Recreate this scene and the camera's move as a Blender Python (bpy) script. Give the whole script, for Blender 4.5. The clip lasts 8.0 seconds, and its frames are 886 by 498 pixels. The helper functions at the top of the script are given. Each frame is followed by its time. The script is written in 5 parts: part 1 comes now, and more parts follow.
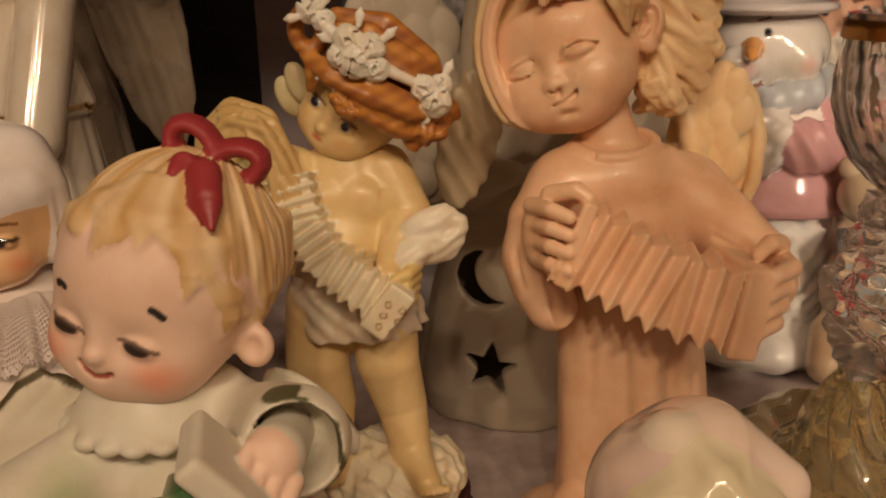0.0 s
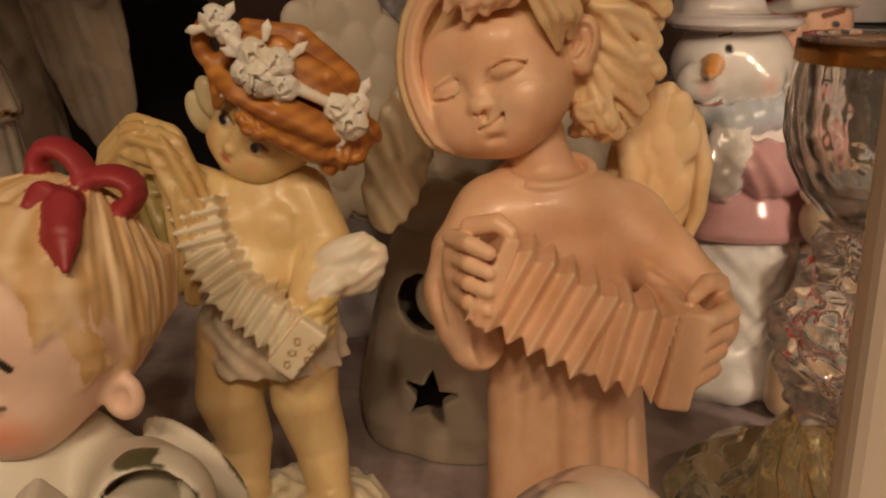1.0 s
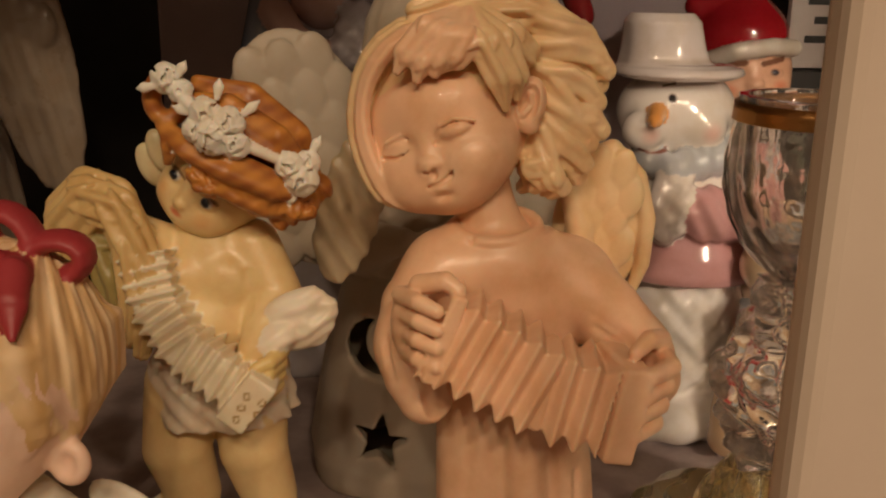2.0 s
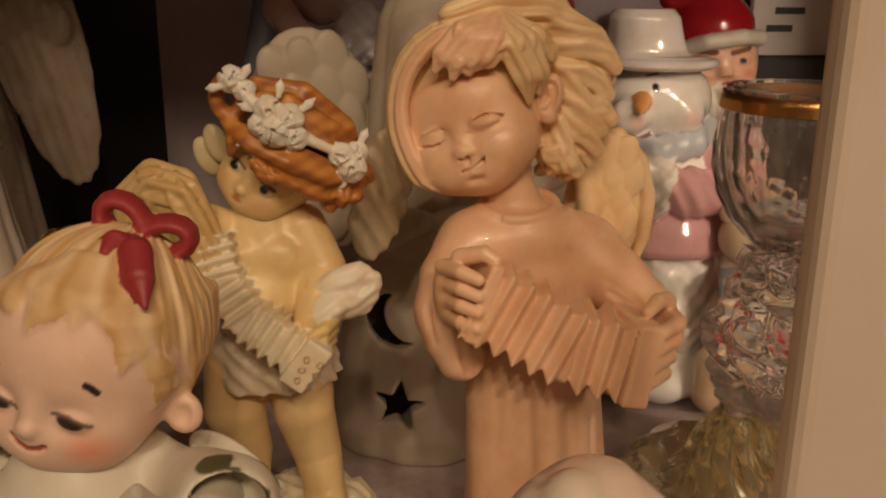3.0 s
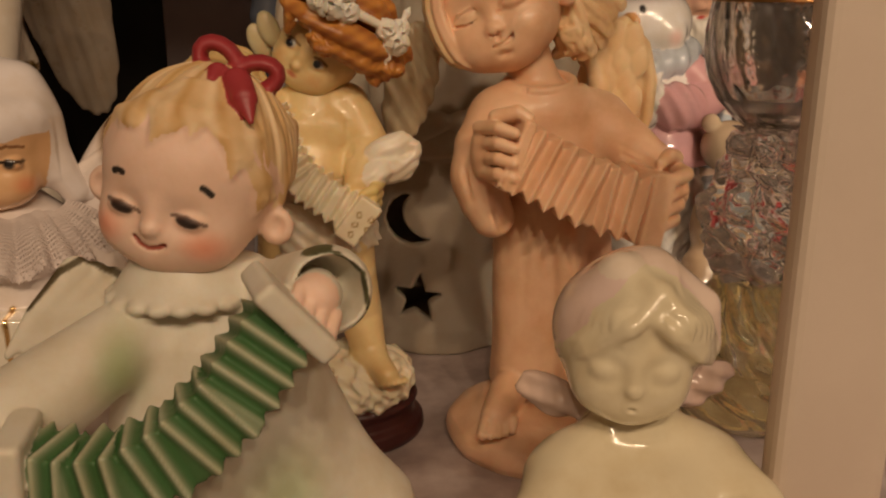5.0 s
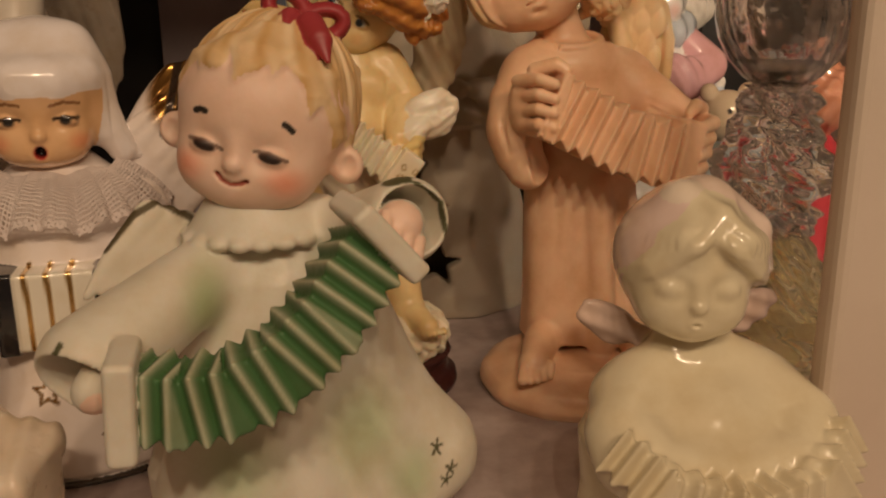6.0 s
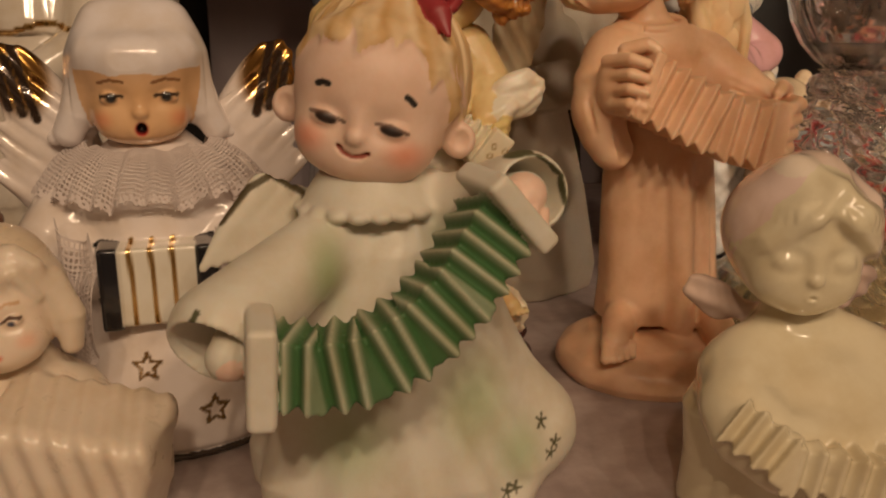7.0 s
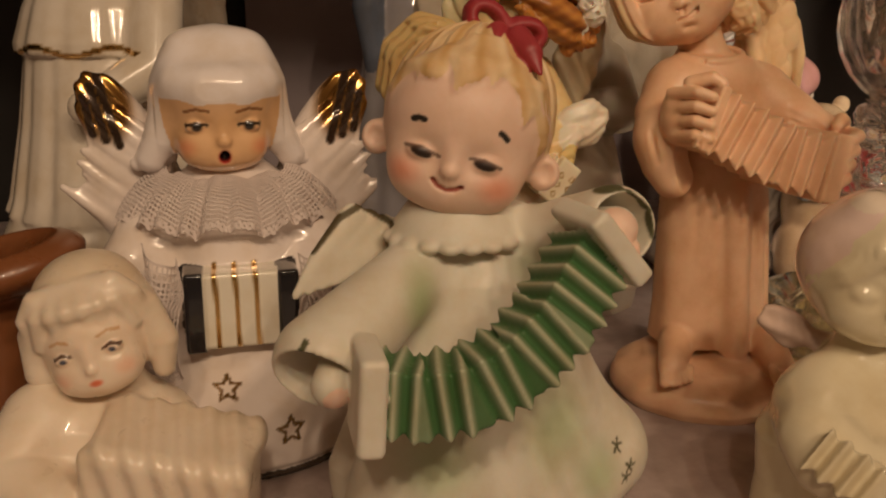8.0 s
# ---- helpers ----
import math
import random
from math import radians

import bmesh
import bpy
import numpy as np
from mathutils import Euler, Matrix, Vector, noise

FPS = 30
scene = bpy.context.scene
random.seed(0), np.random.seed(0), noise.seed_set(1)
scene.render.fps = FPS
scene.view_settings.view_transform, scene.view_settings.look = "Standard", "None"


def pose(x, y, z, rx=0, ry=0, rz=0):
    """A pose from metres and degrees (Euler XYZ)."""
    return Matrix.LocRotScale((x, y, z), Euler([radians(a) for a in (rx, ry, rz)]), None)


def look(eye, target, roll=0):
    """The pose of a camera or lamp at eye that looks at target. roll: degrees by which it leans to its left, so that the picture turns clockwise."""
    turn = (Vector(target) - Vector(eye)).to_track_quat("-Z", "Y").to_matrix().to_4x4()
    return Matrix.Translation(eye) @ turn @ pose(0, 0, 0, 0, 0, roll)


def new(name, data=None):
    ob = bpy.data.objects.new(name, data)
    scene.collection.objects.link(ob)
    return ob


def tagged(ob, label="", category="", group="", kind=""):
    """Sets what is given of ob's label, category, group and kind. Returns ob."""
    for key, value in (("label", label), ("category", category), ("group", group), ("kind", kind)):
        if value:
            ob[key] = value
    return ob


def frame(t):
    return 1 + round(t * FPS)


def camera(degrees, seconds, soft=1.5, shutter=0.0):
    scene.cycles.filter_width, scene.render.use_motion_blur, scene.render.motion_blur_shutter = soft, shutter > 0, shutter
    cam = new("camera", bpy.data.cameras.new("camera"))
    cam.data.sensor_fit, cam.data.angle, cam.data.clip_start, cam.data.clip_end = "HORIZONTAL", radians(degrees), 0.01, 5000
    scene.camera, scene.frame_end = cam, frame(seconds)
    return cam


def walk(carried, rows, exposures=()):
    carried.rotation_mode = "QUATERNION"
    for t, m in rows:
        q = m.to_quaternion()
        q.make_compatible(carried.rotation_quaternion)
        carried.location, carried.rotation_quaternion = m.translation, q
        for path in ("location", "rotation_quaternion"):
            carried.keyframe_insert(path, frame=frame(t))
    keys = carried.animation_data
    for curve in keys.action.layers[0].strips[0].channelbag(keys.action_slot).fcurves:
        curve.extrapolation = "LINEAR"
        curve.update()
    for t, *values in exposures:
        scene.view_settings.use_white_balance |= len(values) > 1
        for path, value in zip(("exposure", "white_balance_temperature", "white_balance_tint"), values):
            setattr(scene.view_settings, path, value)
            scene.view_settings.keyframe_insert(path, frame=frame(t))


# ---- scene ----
cam = camera(51.8, 8.0, soft=2.1)
METRES, EYE, TILT, LEAN, TURN = 0.2, 0.148, -17.0, 1.2, 0.0
ROWS = [
    (0.0, 0.0, 0.0, 0.0, 0.0, 0.0, -0.0),
    (0.5, 0.0437, 0.0473, 0.0046, 0.46, -0.32, -0.29),
    (1.0, 0.0768, 0.0772, 0.035, -0.71, 0.06, -0.9),
    (1.5, 0.1011, 0.0731, 0.0612, -2.47, 1.3, -1.09),
    (1.7, 0.1029, 0.0732, 0.0636, -2.77, 1.58, -1.19),
    (2.8, -0.0242, -0.0351, 0.0694, -6.37, 0.84, 0.09),
    (3.0, -0.0225, -0.062, 0.0562, -6.45, 0.62, 0.22),
    (3.5, -0.0375, -0.1085, 0.0169, -6.88, 0.57, 0.46),
    (4.0, -0.057, -0.1276, -0.0263, -7.32, 0.51, 0.7),
    (4.5, -0.1217, -0.1537, -0.079, -8.7, 0.5, 1.04),
    (4.7, -0.1245, -0.1645, -0.0964, -8.7, 0.5, 1.1),
    (5.8, -0.2664, -0.2033, -0.1926, -12.05, 1.3, 2.78),
    (6.0, -0.2805, -0.2012, -0.2006, -12.2, 1.04, 2.83),
    (6.5, -0.3488, -0.1961, -0.2168, -12.63, 0.96, 2.97),
    (7.0, -0.4046, -0.1834, -0.221, -12.21, 0.88, 2.6),
    (7.5, -0.4694, -0.1864, -0.2179, -11.78, 1.0, 2.4),
    (8.0, -0.5084, -0.1938, -0.1941, -12.39, 1.43, 2.09),
]
walk(cam, [(t, pose(0, 0, EYE, TILT, LEAN, TURN) @ pose(METRES * x, METRES * y, METRES * z, 90 + pitch, roll, yaw)) for t, x, y, z, yaw, pitch, roll in ROWS],
     exposures=[(0.0, 0.14), (0.5, 0.14), (1.2, 0.0), (8.0, 0.0)])

# ---- light: a row of warm bulbs in the room, in front of and above the open cabinet ----
world = bpy.data.worlds.new("dim_room")
world.use_nodes = True
world.node_tree.nodes["Background"].inputs[0].default_value = (1.0, 0.78, 0.6, 1)
world.node_tree.nodes["Background"].inputs[1].default_value = 0.015
scene.world = world
LAMP_COLOUR = (1.0, 0.725, 0.475)
for i in range(5):
    data = bpy.data.lights.new("chandelier_bulb", "POINT")
    data.energy, data.color, data.shadow_soft_size = 5.45, LAMP_COLOUR, 0.02
    bulb = new("chandelier_bulb", data)
    bulb.matrix_world = pose(-0.29 + 0.15 * i, -0.66 - 0.05 * (i % 2), 0.74 + 0.03 * (i % 3))
data = bpy.data.lights.new("shaded_lamp", "AREA")
data.energy, data.color, data.shape, data.size, data.size_y = 0.19, (1.0, 0.78, 0.55), "RECTANGLE", 0.07, 0.03
data.spread = radians(24)
new("shaded_lamp", data).matrix_world = look((0.5, -0.85, 0.55), (0.25, 0.3, 0.05))


# ---- materials ----
def shader(name, rough=0.4, metal=0.0, colour=(0.5, 0.5, 0.5)):
    m = bpy.data.materials.new(name)
    m.use_nodes = True
    n, l = m.node_tree.nodes, m.node_tree.links
    b = n["Principled BSDF"]
    b.inputs["Roughness"].default_value = rough
    b.inputs["Metallic"].default_value = metal
    b.inputs["Base Color"].default_value = (*colour, 1)
    return m, n, l, b


def ramp(n, l, source, stops):
    r = n.new("ShaderNodeValToRGB")
    while len(r.color_ramp.elements) < len(stops):
        r.color_ramp.elements.new(0.5)
    for e, (p, c) in zip(r.color_ramp.elements, stops):
        e.position, e.color = p, (*c, 1)
    l.new(source, r.inputs[0])
    return r.outputs[0]


def noise_tex(n, l, scale, detail=4.0, rough=0.55):
    co = n.new("ShaderNodeTexCoord")
    t = n.new("ShaderNodeTexNoise")
    t.inputs["Scale"].default_value, t.inputs["Detail"].default_value, t.inputs["Roughness"].default_value = scale, detail, rough
    l.new(co.outputs["Object"], t.inputs["Vector"])
    return t.outputs["Fac"]


def bump(n, l, b, height, strength, distance):
    u = n.new("ShaderNodeBump")
    u.inputs["Strength"].default_value, u.inputs["Distance"].default_value = strength, distance
    l.new(height, u.inputs["Height"])
    l.new(u.outputs[0], b.inputs["Normal"])


def ceramic(name, rough, coat=0.0, sss=0.0, stain=(0.86, 0.8, 0.7), grain=900.0, relief=0.15):
    """Fired and painted clay: the paint is a colour attribute, gilding a second attribute; stains and fine grain on top."""
    m, n, l, b = shader(name, rough)
    paint = n.new("ShaderNodeAttribute")
    paint.attribute_name = "paint"
    mix = n.new("ShaderNodeMix")
    mix.data_type, mix.blend_type = "RGBA", "MULTIPLY"
    l.new(paint.outputs["Color"], mix.inputs[6])
    l.new(ramp(n, l, noise_tex(n, l, 75.0, 6.0, 0.6), [(0.3, stain), (0.58, (1, 1, 1))]), mix.inputs[7])
    mix.inputs[0].default_value = 0.8
    l.new(mix.outputs[2], b.inputs["Base Color"])
    gilt = n.new("ShaderNodeAttribute")
    gilt.attribute_name = "gilt"
    l.new(gilt.outputs["Fac"], b.inputs["Metallic"])
    wear = ramp(n, l, noise_tex(n, l, 160.0, 5.0), [(0.3, (rough * 0.7,) * 3), (0.7, (min(1.0, rough * 1.3),) * 3)])
    l.new(wear, b.inputs["Roughness"])
    b.inputs["Coat Weight"].default_value = coat
    b.inputs["Coat Roughness"].default_value = 0.06
    b.inputs["Subsurface Weight"].default_value = sss
    b.inputs["Subsurface Radius"].default_value = (1.0, 0.5, 0.3)
    b.inputs["Subsurface Scale"].default_value = 0.003
    bump(n, l, b, noise_tex(n, l, grain, 3.0), relief, 0.0003)
    return m


GLAZE = ceramic("glazed_porcelain", 0.16, 0.7, 0.0, relief=0.04, grain=300.0)
BISQUE = ceramic("bisque_porcelain", 0.55, 0.0, 0.15)
RESIN = ceramic("cast_resin", 0.42, 0.12, 0.25, stain=(0.82, 0.70, 0.56))
SATIN = ceramic("satin_glaze", 0.34, 0.25, 0.1, relief=0.06)


# ---- a modeller for clay figures: smooth solids blended on a lattice, then skinned; lengths in millimetres ----
def turn3(rx=0, ry=0, rz=0):
    return np.array(Euler([radians(a) for a in (rx, ry, rz)]).to_matrix())


def local(R, c, X, Y, Z):
    x, y, z = X - c[0], Y - c[1], Z - c[2]
    return (R[0][0] * x + R[1][0] * y + R[2][0] * z, R[0][1] * x + R[1][1] * y + R[2][1] * z, R[0][2] * x + R[1][2] * y + R[2][2] * z)


I3 = np.eye(3)


def ell(c, r, R=I3):
    r = (r, r, r) if np.isscalar(r) else r
    m = max(r)

    def f(X, Y, Z):
        u, v, w = local(R, c, X, Y, Z)
        a = np.sqrt((u / r[0]) ** 2 + (v / r[1]) ** 2 + (w / r[2]) ** 2) + 1e-6
        b = np.sqrt((u / r[0] ** 2) ** 2 + (v / r[1] ** 2) ** 2 + (w / r[2] ** 2) ** 2) + 1e-6
        return a * (a - 1) / b
    return f, np.array(c, float) - m, np.array(c, float) + m


def tube(pts, radii, flat=1.0):
    """A tapering rounded limb along points; flat squeezes it along y."""
    pts = [np.array(p, float) for p in pts]
    radii = [radii] * len(pts) if np.isscalar(radii) else radii

    def f(X, Y, Z):
        d = None
        for a, b, ra, rb in zip(pts, pts[1:], radii, radii[1:]):
            e = b - a
            s = np.array([1, 1 / flat, 1])
            ee = e * s
            px, py, pz = X - a[0], (Y - a[1]) / flat, Z - a[2]
            t = np.clip((px * ee[0] + py * ee[1] + pz * ee[2]) / (ee @ ee + 1e-9), 0, 1)
            q = (np.sqrt((px - t * ee[0]) ** 2 + (py - t * ee[1]) ** 2 + (pz - t * ee[2]) ** 2) - (ra + (rb - ra) * t)) * min(1, flat)
            d = q if d is None else np.minimum(d, q)
        return d
    m = max(radii) * max(1, flat)
    return f, np.min(pts, axis=0) - m, np.max(pts, axis=0) + m


def block(c, half, R=I3, rnd=0.5):
    m = float(np.linalg.norm(half))

    def f(X, Y, Z):
        u, v, w = (np.abs(a) - h + rnd for a, h in zip(local(R, c, X, Y, Z), half))
        return np.sqrt(np.maximum(u, 0) ** 2 + np.maximum(v, 0) ** 2 + np.maximum(w, 0) ** 2) + np.minimum(np.maximum(np.maximum(u, v), w), 0) - rnd
    return f, np.array(c, float) - m, np.array(c, float) + m


def lathe(x, y, profile, sx=1.0, sy=1.0, folds=0, deep=0.0, phase=0.0, z0=0.0, z1=0.0, lean=(0, 0), sharp=1.0):
    """A turned body: profile of (height, radius), pressed oval, with drapery folds that deepen from z1 down to z0."""
    zs, rs = [p[0] for p in profile], [p[1] for p in profile]
    slope = max(abs((b - a) / (q - p + 1e-6)) for p, q, a, b in zip(zs, zs[1:], rs, rs[1:]) if q > p)
    k = 1 / math.sqrt(1 + min(slope, 2.0) ** 2)

    def f(X, Y, Z):
        u, v = (X - x - lean[0] * (Z - zs[0])) / sx, (Y - y - lean[1] * (Z - zs[0])) / sy
        r = np.sqrt(u * u + v * v)
        R = np.interp(Z, zs, rs) + 0 * r
        if folds:
            th = np.arctan2(v, u)
            w = np.clip((z1 - Z) / (z1 - z0 + 1e-6), 0, 1)
            wave = np.sin(folds * th + phase + 0.9 * np.sin(2 * th + phase)) * 0.75 + 0.25 * np.sin((2 * folds - 1) * th + 1.3)
            R = R + deep * w * wave
        side = (r - R) * k * min(sx, sy)
        return np.maximum(side, np.maximum(zs[0] - Z, Z - zs[-1]))
    m = max(rs) * max(sx, sy) + deep + abs(lean[0] * (zs[-1] - zs[0])) + abs(lean[1] * (zs[-1] - zs[0]))
    return f, np.array([x - m, y - m, zs[0]], float), np.array([x + m, y + m, zs[-1]], float)


def bellows(pts, half, depth, pleats, amp, out=None):
    """Accordion folds along a centre line in the x-z plane (points x, y, z); zigzag pleats in height and depth."""
    pts = [np.array(p, float) for p in pts]
    lens = [np.linalg.norm((b - a)) for a, b in zip(pts, pts[1:])]
    total = sum(lens)

    def core(X, Y, Z):
        best, s0 = None, 0.0
        for i, (a, b, ln) in enumerate(zip(pts, pts[1:], lens)):
            e = (b - a) / ln
            nx, nz = -e[2], e[0]
            nl = math.hypot(nx, nz)
            nx, nz = nx / nl, nz / nl
            s = (X - a[0]) * e[0] + (Y - a[1]) * e[1] + (Z - a[2]) * e[2]
            t = np.clip(s, 0 if i else -50, ln if i < len(lens) - 1 else ln + 50)
            v = (X - a[0] - np.clip(s, 0, ln) * e[0]) * nx + (Z - a[2] - np.clip(s, 0, ln) * e[2]) * nz
            w = Y - a[1] - np.clip(s, 0, ln) * e[1]
            gap = np.abs(s - np.clip(s, 0, ln))
            key = gap + 0.001 * np.abs(v)
            cur = (key, s0 + t, v, w)
            if best is None:
                best = list(cur)
            else:
                m = key < best[0]
                best = [np.where(m, c, o) for c, o in zip(cur, best)]
            s0 += ln
        _, u, v, w = best
        ph = u / total * pleats
        return u, v, w, 0.65 * (1 - 2 * np.abs(ph - np.round(ph))) + 0.35 * (0.5 + 0.5 * np.cos(2 * np.pi * ph))

    def f(X, Y, Z):
        u, v, w, z = core(X, Y, Z)
        rim = amp * (1 - z)
        d = np.maximum(np.abs(v) - half + rim * 0.8, np.abs(w) - depth + rim)
        return np.maximum(d, np.maximum(-u, u - total)) * 0.8
    m = half + depth + 2
    f.core = core
    return f, np.min(pts, axis=0) - m, np.max(pts, axis=0) + m


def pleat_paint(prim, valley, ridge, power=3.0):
    """Colour along the pleats: valley tone in the folds, fading to ridge tone on their edges."""
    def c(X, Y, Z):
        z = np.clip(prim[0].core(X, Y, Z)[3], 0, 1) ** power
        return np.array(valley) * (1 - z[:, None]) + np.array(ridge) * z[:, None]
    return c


def strands(n, amp, axis, c, wob=0.25):
    """Combed relief round an axis through c, for hair and feathers."""
    a, b = [q for q in range(3) if q != axis]

    def f(X, Y, Z):
        p = [X - c[0], Y - c[1], Z - c[2]]
        th = np.arctan2(p[b], p[a])
        return amp * (np.sin(n * th + wob * p[axis] + 0.8 * np.sin(p[axis] * 0.5 + 3 * th)) + 0.5 * np.sin(2.3 * n * th + 1.7 + wob * p[axis]))
    return f


def lock(pts, radii, grooves=5, deep=0.35, twist=0.15, flat=1.0):
    """A lock of hair: a tapering strand with grooves combed along it."""
    pts = [np.array(p, float) for p in pts]

    def f(X, Y, Z):
        d = None
        run = 0.0
        for a, b, ra, rb in zip(pts, pts[1:], radii, radii[1:]):
            e = b - a
            ln = np.linalg.norm(e)
            e = e / ln
            n1 = np.cross(e, (0.3, 0.9, 0.2))
            n1 /= np.linalg.norm(n1)
            n2 = np.cross(e, n1)
            px, py, pz = X - a[0], Y - a[1], Z - a[2]
            t = np.clip(px * e[0] + py * e[1] + pz * e[2], 0, ln)
            qx, qy, qz = px - t * e[0], py - t * e[1], pz - t * e[2]
            g = np.arctan2(qx * n2[0] + qy * n2[1] + qz * n2[2], qx * n1[0] + qy * n1[1] + qz * n1[2])
            rad = ra + (rb - ra) * t / ln
            q = np.sqrt(qx * qx + qy * qy + qz * qz) - rad * (1 + deep * 0.55 * np.sin(grooves * g + twist * (run + t)))
            d = q if d is None else np.minimum(d, q)
            run += ln
        return d * 0.9
    m = max(radii) * 1.2
    return f, np.min(pts, axis=0) - m, np.max(pts, axis=0) + m


def spline(pts, radii, n=3):
    """More points and radii along a smooth curve through the given ones."""
    P = np.c_[np.array(pts, float), np.array(radii, float)]
    P = np.vstack([2 * P[0] - P[1], P, 2 * P[-1] - P[-2]])
    out = []
    for a, b, c, d in zip(P, P[1:], P[2:], P[3:]):
        for t in np.arange(n) / n:
            out.append(0.5 * (2 * b + (c - a) * t + (2 * a - 5 * b + 4 * c - d) * t * t + (3 * b - a - 3 * c + d) * t ** 3))
    out.append(P[-2])
    out = np.array(out)
    return [tuple(p) for p in out[:, :3]], [max(0.2, float(w)) for w in out[:, 3]]


def carved(prim, relief):
    f, lo, hi = prim
    return (lambda X, Y, Z: f(X, Y, Z) + relief(X, Y, Z)), lo - 1, hi + 1


class Clay:
    def __init__(self, lo, hi, h):
        self.h = h
        self.axes = [np.arange(a, b + h, h) for a, b in zip(lo, hi)]
        self.field = np.full([len(a) for a in self.axes], 9.0, np.float32)
        self.coats, self.strokes = [], []

    def _window(self, lo, hi):
        sl = tuple(slice(max(0, int(np.searchsorted(a, p)) - 1), int(np.searchsorted(a, q)) + 1) for a, p, q in zip(self.axes, lo, hi))
        return sl, (self.axes[0][sl[0]][:, None, None], self.axes[1][sl[1]][None, :, None], self.axes[2][sl[2]][None, None, :])

    def add(self, prim, colour=None, k=1.0, gilt=0.0):
        f, lo, hi = prim
        pad = k + 2.5 * self.h
        sl, xyz = self._window(lo - pad, hi + pad)
        old = self.field[sl]
        if old.size:
            d = f(*xyz)
            h = np.maximum(k - np.abs(old - d), 0) / k
            self.field[sl] = np.minimum(old, d) - h * h * k * 0.25
        if colour is not None:
            self.coats.append((prim, colour, gilt))
        return self

    def cut(self, prim, k=0.5, colour=None):
        f, lo, hi = prim
        pad = k + 2.5 * self.h
        sl, xyz = self._window(lo - pad, hi + pad)
        old = self.field[sl]
        if old.size:
            d = -f(*xyz)
            h = np.maximum(k - np.abs(old - d), 0) / k
            self.field[sl] = np.maximum(old, d) + h * h * k * 0.25
        return self

    def dab(self, c, r, colour, soft=0.5, R=I3, gilt=0.0, strength=1.0):
        """Brushed paint: a soft-edged oval."""
        self.strokes.append(("dab", c, (r, r, r) if np.isscalar(r) else r, colour, soft, R, gilt, strength))

    def line(self, pts, width, colour, gilt=0.0, reach=4.0, strength=1.0):
        """A painted line along points near the surface."""
        self.strokes.append(("line", [np.array(p, float) for p in pts], width, colour, reach, None, gilt, strength))

    def skin(self):
        F = self.field
        n = F.shape
        inside = F < 0
        count = np.zeros([m - 1 for m in n], np.int8)
        corners = [(i, j, k) for i in (0, 1) for j in (0, 1) for k in (0, 1)]
        for i, j, k in corners:
            count += inside[i:n[0] - 1 + i, j:n[1] - 1 + j, k:n[2] - 1 + k]
        cells = np.argwhere((count > 0) & (count < 8))
        ids = np.full(count.shape, -1, np.int32)
        ids[tuple(cells.T)] = np.arange(len(cells))
        val = np.stack([F[cells[:, 0] + i, cells[:, 1] + j, cells[:, 2] + k] for i, j, k in corners], 1)
        acc, num = np.zeros((len(cells), 3)), np.zeros(len(cells))
        for a in range(8):
            for b in range(a + 1, 8):
                ca, cb = np.array(corners[a]), np.array(corners[b])
                if np.abs(ca - cb).sum() == 1:
                    va, vb = val[:, a], val[:, b]
                    m = (va < 0) != (vb < 0)
                    t = np.where(m, va / np.where(m, va - vb, 1), 0)[:, None]
                    acc += np.where(m[:, None], ca + t * (cb - ca), 0)
                    num += m
        verts = np.array([a[0] for a in self.axes]) + self.h * (cells + acc / num[:, None])
        faces = []
        for ax in range(3):
            o = [q for q in range(3) if q != ax]
            sl0, sl1 = [slice(1, -1)] * 3, [slice(1, -1)] * 3
            sl0[ax], sl1[ax] = slice(0, n[ax] - 1), slice(1, n[ax])
            s0, s1 = inside[tuple(sl0)], inside[tuple(sl1)]
            e = np.argwhere(s0 != s1)
            if not len(e):
                continue
            flip = s1[tuple(e.T)]
            base = e.copy()
            base[:, o[0]] += 1
            base[:, o[1]] += 1
            quad = []
            for d0, d1 in ((-1, -1), (0, -1), (0, 0), (-1, 0)):
                q = base.copy()
                q[:, o[0]] += d0
                q[:, o[1]] += d1
                quad.append(ids[tuple(q.T)])
            quad = np.stack(quad, 1)
            if ax == 1:
                flip = ~flip
            quad[flip] = quad[flip][:, ::-1]
            faces.append(quad)
        faces = np.concatenate(faces)
        faces = faces[(faces >= 0).all(1)]
        col, gilt = np.full((len(verts), 3), 0.8), np.zeros(len(verts))
        X, Y, Z = verts.T
        best = np.full(len(verts), 1e9)
        for (f, lo, hi), c, g in self.coats:
            m = np.flatnonzero(((verts > lo - 2) & (verts < hi + 2)).all(1))
            d = f(X[m], Y[m], Z[m])
            w = d < best[m]
            best[m[w]], gilt[m[w]] = d[w], g
            col[m[w]] = c(X[m[w]], Y[m[w]], Z[m[w]]) if callable(c) else c
        for kind, p, r, c, soft, R, g, strength in self.strokes:
            if kind == "dab":
                u, v, w = local(R, p, X, Y, Z)
                q = np.sqrt((u / r[0]) ** 2 + (v / r[1]) ** 2 + (w / r[2]) ** 2)
                a = np.clip((1 - q) / max(soft, 0.02), 0, 1)
            else:
                q = np.full(len(verts), 1e9)
                for s, e in zip(p, p[1:]):
                    ee = e - s
                    t = np.clip(((X - s[0]) * ee[0] + (Z - s[2]) * ee[2]) / (ee[0] ** 2 + ee[2] ** 2 + 1e-9), 0, 1)
                    near = np.abs(Y - s[1] - t * ee[1]) < soft
                    q = np.where(near, np.minimum(q, np.hypot(X - s[0] - t * ee[0], Z - s[2] - t * ee[2])), q)
                a = np.clip((r - q) / (0.35 * r) , 0, 1)
            a = a * a * (3 - 2 * a) * strength
